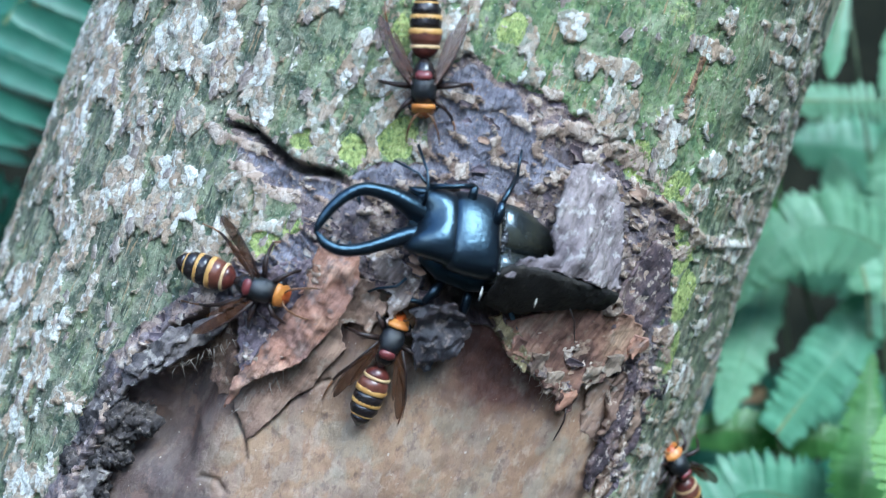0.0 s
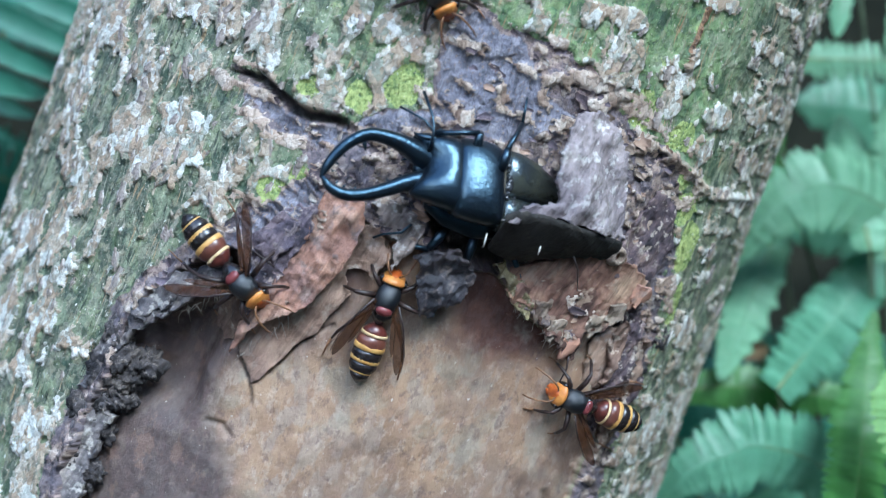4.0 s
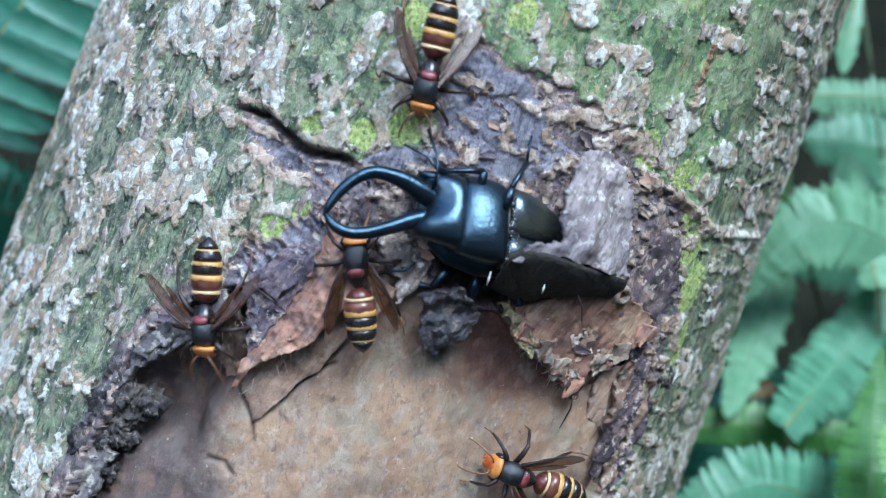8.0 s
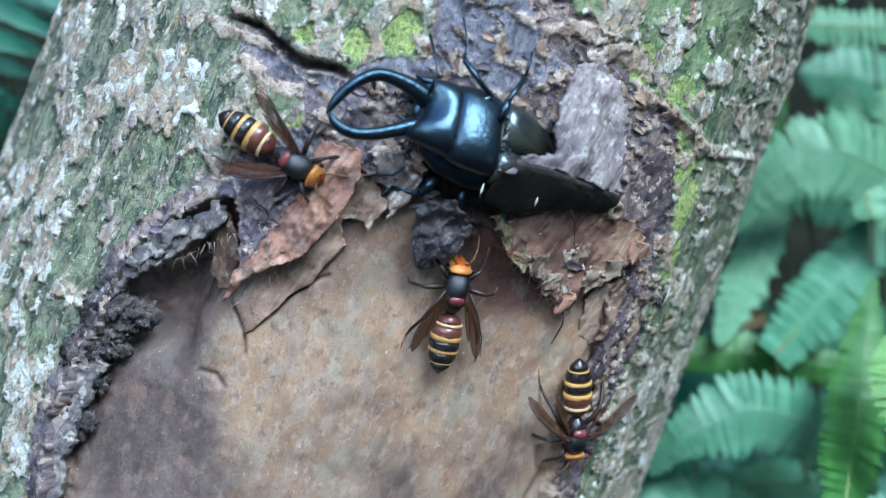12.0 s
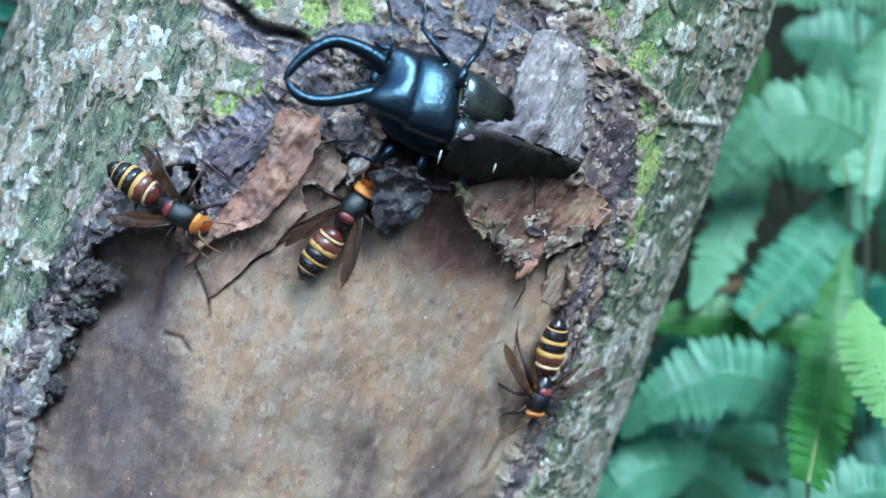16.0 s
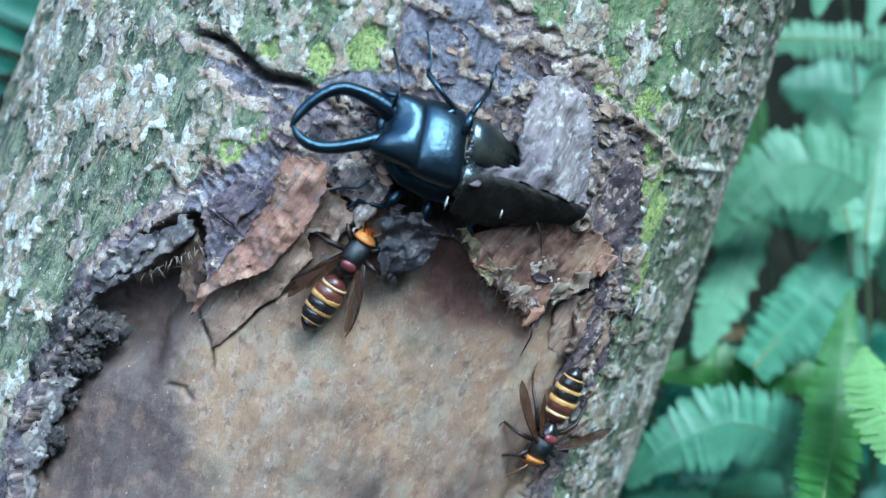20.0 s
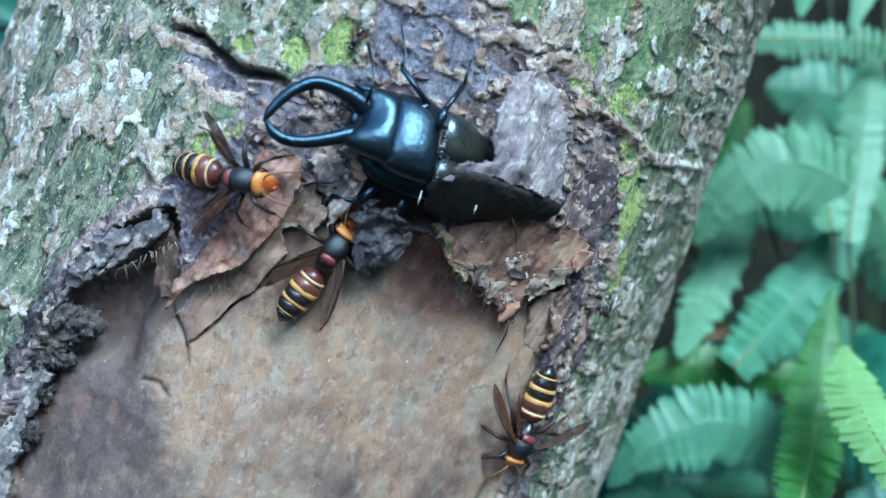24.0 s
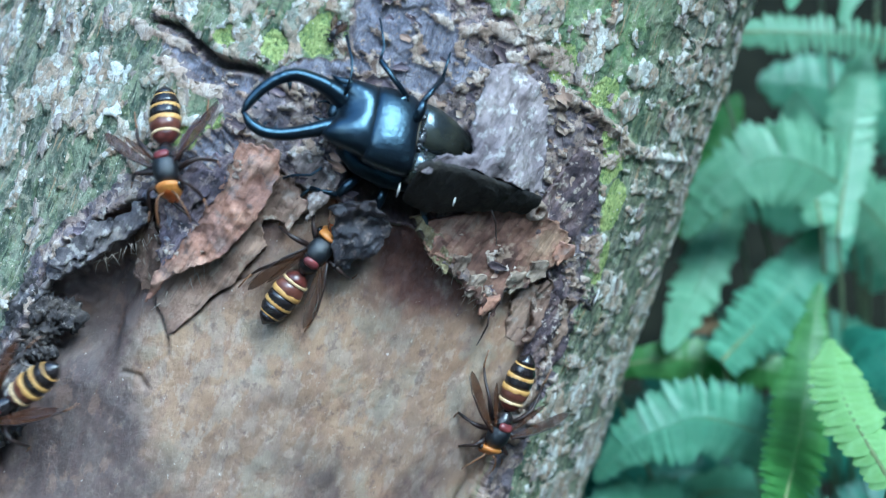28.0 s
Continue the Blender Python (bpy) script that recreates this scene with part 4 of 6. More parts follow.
    for k, (s, h, run, wide) in enumerate(((58.0, -12.0, 18, 2.0), (61.0, -14.0, 20, 2.4), (64.0, -12.0, 22, 2.2), (67.0, -15.0, 18, 2.4), (69.5, -20.0, 16, 2.0), (60.5, -30.0, 14, 2.2), (64.5, -34.0, 14, 2.4))):
        bark_piece("bark_fold", [(s - wide * 0.5, h, 1.2), (s + wide * 0.6, h - 1.5, 0.6), (s + wide * 0.5, h - run * 0.5, 1.4), (s + wide * 0.2, h - run, -0.6), (s - wide * 0.7, h - run * 0.9, 0.2), (s - wide * 0.8, h - run * 0.4, 0.0)], 1.6, PLUM_BARK if k % 3 else BROWN_BARK, tree, 301 + 5 * k, "dark folded strip of dead bark", rough=1.8, ragged=1.5)
    for k, (s, h, d, tall) in enumerate(((24.5, -12.5, 0.4, 5.5), (31.0, -15.0, 0.2, 5.0), (37.0, -18.5, 0.0, 6.0), (42.5, -22.0, -0.6, 6.5), (47.0, -15.0, 0.8, 5.5), (51.5, -11.0, 1.4, 6.0), (56.5, -5.0, 2.0, 5.0))):
        bark_piece("bark_scrap", [(s - 2.2, h + 2.4, d + 0.9), (s + 1.8, h + 3.0, d + 1.2), (s + 2.4, h - 0.6, d + 0.6), (s + 0.6, h - tall * 0.6, d - 0.4), (s - 1.4, h - tall * 0.4, d - 0.2)], 0.9, CREAM_BARK if k % 3 else RED_BARK, tree, 201 + 7 * k, "pale frayed scrap of torn bark", rough=1.2, ragged=1.5, step=0.45)
    bark_piece("moss_tuft", [(16.2, -7.5, 1.2), (18.6, -6.1, 1.6), (23.0, -9.3, 1.4), (28.7, -12.9, 0.8), (29.4, -17.9, 0.4), (23.5, -13.6, 0.6)], 1.4, MOSS, tree, 127, "yellow-green mossy bark scrap", rough=1.4, ragged=1.8)
    bark_piece("bark_stub", [(-1.5, -10.2, 4), (7.3, -6.5, 4.4), (12.2, -11.0, 3.0), (11.0, -17.0, 2.0), (9.3, -20.6, 1.2), (7.4, -19.4, 1.6), (6.7, -22.8, 0.4), (4.3, -24.6, 0), (2.6, -20.5, 1.2), (0.9, -17.2, 2.0)], 3.0, STUB_BARK, tree, 131, "loose scrap of flaking dark bark", rough=2.6, ragged=2.2, step=0.42)
    bark_piece("bark_strip", [(54, -2, 1), (58, -4, 1), (63, -14, 0.6), (66, -30, 0), (63, -38, -1), (60, -30, -1.2), (58, -16, -0.8)], 1.6, PLUM_BARK, tree, 141, "dark flaking bark at the wound's edge", rough=2.2, ragged=2.4)
    bark_piece("bark_strip", [(44, 0, 1.2), (52, 20, 1.0), (60, 18, 0.8), (64, 8, 0.8), (60, -2, 0.8), (52, -4, 1)], 1.0, PLUM_BARK, tree, 149, "dark plum bark plate with cream flecks", rough=1.3, ragged=2.0)
    bark_piece("bark_lip", [(-67, -72, 1.2), (-65, -60, 2.0), (-60, -49, 2.4), (-54, -40, 2.6), (-47, -33, 2.4), (-42, -26, 1.8), (-40.0, -29.5, 1.8), (-43.0, -35.5, 1.6), (-47.0, -40.5, 1.6), (-52.0, -46.0, 1.4), (-57.5, -53.5, 1.0), (-61, -64, 0.4)], 1.8, LIP_BARK, tree, 161, "overhanging frayed lip of thick bark", rough=2.2, ragged=2.2)
    bark_piece("bark_lip", [(-58, -47, 3.4), (-53, -38, 3.8), (-47, -31, 3.4), (-45, -34, 2.8), (-50, -42, 2.6), (-55, -49, 2.4)], 1.2, LIP_BARK, tree, 163, "loose flake on the frayed lip", rough=1.6, ragged=2.0)
    bark_piece("bark_lip", [(-66, -92, 0.8), (-64, -80, 0.8), (-60, -70, 0.6), (-56, -74, -0.6), (-57, -84, -0.6), (-57, -98, -0.6), (-54, -112, -0.6), (-48, -128, -0.6), (-54, -132, 0.4), (-62, -110, 0.6)], 2.4, LIP_BARK, tree, 167, "overhanging frayed lip of thick bark", rough=1.6, ragged=1.8)
    for k, (s, h, d, z) in enumerate(((-53.8, -60.0, -4.6, (4.6, 4.2, 3.4)), (-58.5, -59.5, -1.2, (4.8, 4.6, 3.0)), (-61.5, -55, 0.0, (3.6, 4.0, 2.4)), (-56.5, -64.5, -3.0, (4.4, 3.6, 3.0)), (-62.0, -66, -1.6, (5.0, 4.6, 3.2)), (-64.5, -75, -1.4, (5.2, 4.6, 3.0)), (-57.5, -69, -3.4, (5.0, 4.0, 3.0)), (-60.5, -72, -2.0, (4.2, 4.2, 2.8)), (-64, -87, -1.8, (5.2, 4.4, 2.8)), (-58.5, -79, -3.8, (3.8, 3.4, 2.4)), (-58, -90, -3.4, (3.8, 4.4, 2.4)), (-62, -97, -2.5, (4.6, 5.0, 2.6)), (-60, -108, -3, (4.4, 5.6, 2.4)), (74, -16, -0.5, (3.6, 3.0, 2.0)), (69, -24, -1, (2.8, 4.0, 2.0)), (66.5, -40, -1.5, (2.4, 3.4, 1.8)))):
        lump("bark_clod", s, h, d, z, CLOD, tree, 3.1 + k)
    # two pale slivers painted as glints under the beetle, then one real splinter
    for s, h, d, l in ((9.5, 0.0, 9.5, 3.2), (21.5, 1.0, 9.0, 2.2), (74.5, -12.0, 2.4, 5.0)):
        part("pale_sliver", tube([tuple(local_point(s + 0.3 * u, h - l * u, d - 0.5 * u) * 1000) for u in (0, 0.5, 1)], [0.12, 0.3, 0.1], 6), PALE, tree, "pale sliver, for a splinter and painted glints")
    for a, b in (((32.0, 0.5, 4.4), (37.5, -7.5, 3.2)), ((-30.0, -24.5, 2.4), (-36.5, -22.5, 2.0)), ((44.0, -24.0, -0.6), (45.5, -33.0, -2.6))):
        part("twig", tube([tuple(local_point(*(Vector(a).lerp(Vector(b), u) + Vector((0.4 * math.sin(5 * u), 0, 0.5 * math.sin(3 * u))))) * 1000) for u in (0, 0.35, 0.7, 1)], [0.22, 0.26, 0.2, 0.1], 6), LEG, tree, "thin dark twig caught in the bark")
    # a rolled knot of bark with a dark hole, at the flap's outer end
    bm = bmesh.new()
    rings = []
    for k, (r, d) in enumerate(((3.0, 1.0), (2.5, 3.2), (1.9, 4.2), (1.35, 4.3), (1.05, 3.4), (0.9, 0.6))):
        rings.append([bm.verts.new(local_point(KNOT[0] + r * (1 + 0.2 * noise.noise(Vector((math.cos(a), math.sin(a), 0.4 * k)) * 1.7)) * math.cos(a), KNOT[1] + r * (1 + 0.2 * noise.noise(Vector((math.cos(a), math.sin(a), 0.4 * k + 5)) * 1.7)) * math.sin(a), d)) for a in [6.2832 * j / 18 for j in range(18)]])
    for a, b in zip(rings, rings[1:]):
        for j in range(18):
            bm.faces.new((a[j], a[(j + 1) % 18], b[(j + 1) % 18], b[j]))
    bm.faces.new(rings[-1])
    part("bark_knot", bm, CREAM_BARK, tree, "rolled bark knot round a dark hole")
    rnd = random.Random(11)
    # frayed fibres along the torn edges
    for k in range(70):
        if k < 26:
            s, h, d = rnd.uniform(-48, -36), 0, -0.5
            h = -31 - (-36 - s) * 0.9 + rnd.uniform(-1.5, 1)
        elif k < 36:
            t = rnd.random()
            s, h, d = -31.5 + 11 * t + rnd.uniform(-1, 1), -45 + 18 * t + rnd.uniform(-2, 0), -1.6
        else:
            t = rnd.random()
            s, h, d = 24 + 21 * t, -13 - 10.5 * t + rnd.uniform(-1, 1), -1
        l = rnd.uniform(1.2, 3.8)
        a = rnd.uniform(-0.9, 0.9)
        p = [local_point(s + l * math.sin(a) * u + rnd.uniform(-0.15, 0.15), h - l * math.cos(a) * u, d + rnd.uniform(-0.4, 0.5) - 0.6 * u) * 1000 for u in (0, 0.5, 1)]
        part("fibre", tube([tuple(v) for v in p], [0.13, 0.10, 0.04], 4), FIBRE, tree)
    # loose pale flakes on the bark
    shapes = []
    for k in range(8):
        bm = bmesh.new()
        n = 13
        ring = [(math.cos(6.283 * j / n) * f, math.sin(6.283 * j / n) * f) for j in range(n) for f in [1 + rnd.uniform(-0.45, 0.35)]]
        mid = bm.verts.new((0, 0, 0.00055))
        a = [bm.verts.new((0.00062 * x, 0.00062 * y, 0.0005 + 0.00025 * rnd.random())) for x, y in ring]
        b = [bm.verts.new((0.001 * x, 0.001 * y, 0.00035 + 0.0003 * rnd.random())) for x, y in ring]
        c = [bm.verts.new((0.00095 * x, 0.00095 * y, -0.0006)) for x, y in ring]
        for j in range(n):
            i = (j + 1) % n
            bm.faces.new((mid, a[j], a[i]))
            bm.faces.new((a[j], b[j], b[i], a[i]))
            bm.faces.new((b[j], c[j], c[i], b[i]))
        me = bpy.data.meshes.new("bark_flake")
        bm.to_mesh(me)
        bm.free()
        me.materials.append(CREAM)
        shapes.append(me)
    spot_s, spot_h = np.array([rnd.uniform(-125, 118) for _ in range(4000)]), np.array([rnd.uniform(-75, 80) for _ in range(4000)])
    disp, masks = trunk_fields(spot_s, spot_h)
    made = tried = 0
    while made < 280:
        tried += 1
        s, h = spot_s[tried], spot_h[tried]
        if masks["wood"][tried] > 0.01 or masks["flake"][tried] < 0.4 and rnd.random() < 0.75 or masks["bare"][tried] > 0.5 and rnd.random() < 0.6:
            continue
        ob = new("bark_flake", rnd.choice(shapes))
        size = rnd.choice((0.6, 0.8, 1.0, 1.2, 1.5, 2.0))
        m = on_trunk(s, h, 90 + rnd.uniform(-30, 30), float(disp[tried]) - 0.15, rnd.uniform(-8, 8), rnd.uniform(-8, 8))
        m.translation = m.translation - BASE
        ob.parent = tree
        ob.matrix_basis = m @ Matrix.Diagonal((size * rnd.uniform(0.9, 1.7), size * rnd.uniform(0.5, 0.9), 0.6, 1))
        made += 1

    chips = []
    for mat in (CREAM_BARK, TAN_BARK, PLUM_BARK, PLATE_BARK, CREAM):
        for k in range(4):
            bm = bmesh.new()
            n = rnd.choice((8, 9, 11))
            ring = [((1 + rnd.uniform(-0.45, 0.4)) * math.cos(6.283 * (j + rnd.uniform(-0.25, 0.25)) / n), (1 + rnd.uniform(-0.45, 0.4)) * math.sin(6.283 * j / n)) for j in range(n)]
            top = [bm.verts.new((0.001 * x, 0.001 * y, 0.0004 + 0.00025 * x * rnd.random())) for x, y in ring]
            low = [bm.verts.new((0.00095 * x, 0.00095 * y, -0.0007)) for x, y in ring]
            bm.faces.new(top)
            for j in range(n):
                i = (j + 1) % n
                bm.faces.new((top[j], low[j], low[i], top[i]))
            me = bpy.data.meshes.new("bark_chip")
            bm.to_mesh(me)
            bm.free()
            me.materials.append(mat)
            chips.append(me)
    spot_s, spot_h = np.array([rnd.uniform(-58, 80) for _ in range(8000)]), np.array([rnd.uniform(-42, 48) for _ in range(8000)])
    disp, masks = trunk_fields(spot_s, spot_h)
    made = tried = 0
    while made < 240:
        tried += 1
        s, h = spot_s[tried], spot_h[tried]
        if masks["bare"][tried] < 0.6 or masks["wood"][tried] > 0.01 or masks["recess_dark"][tried] > 0.2 or masks["slate"][tried] > 0.4 and rnd.random() < 0.85:
            continue
        ob = new("bark_chip", rnd.choice(chips))
        size = rnd.choice((0.4, 0.5, 0.6, 0.8, 1.0, 1.4, 1.8))
        m = on_trunk(s, h, rnd.uniform(-35, 25), float(disp[tried]) - 0.1, rnd.uniform(-10, 10), rnd.uniform(-10, 10))
        m.translation = m.translation - BASE
        ob.parent = tree
        ob.matrix_basis = m @ Matrix.Diagonal((size * rnd.uniform(1.0, 1.9), size * rnd.uniform(0.55, 0.95), 0.8, 1))
        made += 1


# ---- hornets ----
def wing_material():
    m, nodes, links, b = material("amber_wing")
    co = nodes.new("ShaderNodeTexCoord").outputs["Object"]
    links.new(ramp(nodes, links, noise_tex(nodes, links, 500, 3, 0.5, co), [(0.3, (0.022, 0.010, 0.008)), (0.7, (0.085, 0.034, 0.013))]), b.inputs["Base Color"])
    b.inputs["Roughness"].default_value = 0.16
    b.inputs["Specular IOR Level"].default_value = 0.7
    b.inputs["Alpha"].default_value = 0.84
    return m


WING = wing_material()


def blade(lead, trail, side, n=9):
    """A thin wing between a leading and a trailing edge, gently pleated."""
    bm = bmesh.new()
    rows = []
    for (x0, y0), (x1, y1) in zip(lead, trail):
        rows.append([bm.verts.new(((-(x0 + (x1 - x0) * k / 3)) / 1000, side * (y0 + (y1 - y0) * k / 3) / 1000,
                                   (0.10 if k % 2 else -0.06) * (1 - x0 / 22) / 1000)) for k in range(4)])
    for a, b in zip(rows, rows[1:]):
        for k in range(3):
            bm.faces.new((a[k], a[k + 1], b[k + 1], b[k]))
    return bm


wings = []


def build_hornet(m, label, spread=(30, 30), lift=6.0):
    wings.append([])
    hornet = thing("hornet", m, label, "hornet", "hornets on the trunk")
    head = part("head", loft([(9.0, 0, 4.1, 1.2, 1.2), (9.2, 0, 4.1, 2.5, 2.0), (9.7, 0, 3.9, 3.0, 2.4), (10.3, 0, 3.4, 2.95, 2.4), (11.0, 0, 2.8, 2.5, 2.1), (11.5, 0, 2.1, 1.8, 1.6), (11.8, 0, 1.5, 1.0, 1.0)], 18), ORANGE, hornet, "orange head")
    part("face", loft([(10.2, 0, 3.5, 1.6, 2.1), (11.1, 0, 2.9, 1.7, 2.0), (11.8, 0, 1.9, 1.4, 1.4), (12.0, 0, 1.4, 0.7, 0.7)], 12), FACE, head, "red-brown face plate")
    part("thorax", loft([(9.1, 0, 4.2, 1.2, 1.2), (8.7, 0, 4.3, 2.0, 1.9), (7.7, 0, 4.6, 2.6, 2.4), (6.2, 0, 4.8, 2.85, 2.7), (4.6, 0, 4.8, 2.75, 2.65), (3.2, 0, 4.6, 2.3, 2.4)], 20), FUR, hornet, "black furry thorax")
    part("waist", loft([(3.8, 0, 4.5, 2.7, 2.6), (2.2, 0, 4.5, 2.5, 2.5), (0.6, 0, 4.3, 1.9, 2.0), (-0.4, 0, 4.1, 1.0, 1.1), (-0.9, 0, 4.0, 0.7, 0.8)], 16), DARK, hornet, "dark brown waist")
    part("scutellum", loft([(4.1, 0, 6.7, 1.0, 0.5), (3.6, 0, 6.9, 1.8, 0.8), (2.7, 0, 6.7, 1.9, 0.8), (1.9, 0, 6.3, 1.2, 0.5)], 14), ROSE, hornet, "glossy red shield behind the thorax")
    xs = [-0.6, -3.5, -7.0, -10.0, -12.8, -15.6]
    ws = [0.8, 3.2, 3.6, 3.4, 2.6, 0.3]
    bands = [0.75, 1.25, 1.15, 0.65, 0.0]
    for k in range(5):
        x0, x1, w0, w1 = xs[k], xs[k + 1], ws[k], ws[k + 1]
        z0, z1 = 4.0 - 0.16 * k, 4.0 - 0.16 * (k + 1)
        if k == 0:
            rings = [(x0, 0, z0, 0.8, 0.8), (x0 - 0.6, 0, z0, 1.9, 1.7), (x0 - 1.6, 0, z0, 2.8, 2.4), (x1, 0, z1, w1, w1 * 0.86)]
        elif k == 4:
            rings = [(x0, 0, z0, w0 * 0.95, w0 * 0.82), (x0 - 1.0, 0, z0, w0 * 0.84, w0 * 0.72), (x0 - 2.1, 0, z1, 1.1, 0.9), (x1, 0, z1, 0.2, 0.2)]
        else:
            rings = [(x0 + 0.1, 0, z0, w0 * 0.93, w0 * 0.8), (x0 * 0.6 + x1 * 0.4, 0, z0, max(w0, w1) * 0.985, max(w0, w1) * 0.85), (x1 + 0.2, 0, z1, w1 * 1.01, w1 * 0.87), (x1, 0, z1, w1 * 0.97, w1 * 0.84)]
        seg = part("abdomen_segment", loft(rings, 20), (RED, CHESTNUT, DARK, DARK, DARK)[k], hornet)
        if bands[k]:
            b = bands[k]
            bm = loft([(x1 + b, 0, z1, w1 * 1.01, w1 * 0.87), (x1 + b * 0.9, 0, z1, w1 * 1.015 + 0.06, w1 * 0.875 + 0.06), (x1 + 0.1, 0, z1, w1 * 1.01 + 0.06, w1 * 0.87 + 0.06), (x1 - 0.02, 0, z1, w1 * 0.98, w1 * 0.84)], 28)
            # the band dips to a notch in the middle of the back
            for v in bm.verts:
                if v.co.x * 1000 > x1 + b * 0.5:
                    a = v.co.y * 1000 / w1
                    v.co.x -= 0.001 * b * (0.22 * math.exp(-(a / 0.25) ** 2) + 0.05 * math.cos(9 * a))
            part("yellow_band", bm, CREAM_BAND if k == 0 else YELLOW, seg, "cream band" if k == 0 else "yellow band")
    for side in (1, -1):
        part("eye", loft([(9.2, side * 2.75, 3.8, 0.3, 0.7), (9.7, side * 2.85, 3.7, 0.62, 1.35), (10.4, side * 2.65, 3.3, 0.55, 1.3), (10.9, side * 2.3, 2.8, 0.25, 0.5)], 10), DARK, head, "dark oval eye")
        part("jaw", loft([(11.4, side * 1.1, 1.7, 0.5, 0.6), (12.0, side * 0.9, 1.2, 0.5, 0.5), (12.4, side * 0.3, 0.8, 0.2, 0.25)], 8), FACE, head)
        part("antenna", tube([(11.0, side * 0.8, 4.2), (11.8, side * 1.7, 5.0), (12.8, side * 2.4, 4.9), (14.8, side * 3.2, 3.8), (16.6, side * 3.6, 2.3), (17.8, side * 3.6, 1.2)], [0.24, 0.22, 0.25, 0.23, 0.2, 0.14], 7), FEELER, head, "brown feeler")
        for k, (x, rx_, out) in enumerate(((7.4, 12.6, 6.4), (5.4, 4.4, 10.2), (3.4, -8.2, 8.6))):
            foot = (2.6, 1.6, -4.6)[k]
            leg = part("leg", tube([(x, side * 1.8, 2.6), (x + (rx_ - x) * 0.25, side * out * 0.5, 4.2), (x + (rx_ - x) * 0.5, side * out * 0.72, 4.4), (x + (rx_ - x) * 0.56, side * out * 0.76, 3.9), (x + (rx_ - x) * 0.8, side * out * 0.92, 1.9), (rx_, side * out, 0.3)], [0.7, 0.66, 0.5, 0.4, 0.42, 0.28], 8), LEG, hornet)
            part("foot", tube([(rx_, side * out, 0.3), (rx_ + foot * 0.4, side * (out + 0.4), 0.15), (rx_ + foot, side * (out + 0.6), 0.05)], [0.26, 0.2, 0.16], 6), FEELER, leg, "brown jointed foot")
        wing = part("wing", blade([(0, 0.2), (2.5, 0.6), (6, 0.9), (10, 0.95), (13.4, 0.7), (15.8, 0.0), (16.8, -0.8)], [(0.3, -0.5), (2.5, -0.7), (6, -1.0), (10, -1.45), (13.4, -1.7), (15.8, -1.5), (16.9, -1.1)], side), WING, hornet, "smoky amber wing")
        wing.matrix_basis = pose(0.0052, side * 0.0026, 0.0064, side * 14, -lift, -side * spread[0 if side > 0 else 1])
        part("vein", tube([(-0.2, side * 0.3, 0.05), (-6, side * 1.15, 0.05), (-12, side * 1.1, 0.05), (-16.4, side * 0.1, 0.0)], [0.28, 0.2, 0.14, 0.06], 6), LEG, wing)
        hind = part("hind_wing", blade([(0, 0), (3, 0.2), (6.5, 0.1), (9.5, -0.3), (11, -0.8)], [(0.2, -0.5), (3, -0.9), (6.5, -1.2), (9.5, -1.2), (11.1, -0.9)], side), WING, hornet, "smoky amber wing")
        wings[-1].append((wing, side))
        hind.matrix_basis = pose(0.0036, side * 0.0025, 0.0060, side * 10, -lift, -side * (spread[0 if side > 0 else 1] - 2))
    return hornet


# ---- the beetle ----
jaws = []
ROLLED = pose(0, -0.001, 0.007) @ pose(0, 0, 0, 10, 0, 0) @ pose(0, 0.001, -0.007)


def undercut(bm, z):
    """Draws the lower half of a body in towards its middle, z in mm."""
    for v in bm.verts:
        low = max(0.0, z - v.co.z * 1000) / 5.0
        v.co.y = -0.0015 + (v.co.y + 0.0015) * (1 - 0.45 * min(low, 1.2))


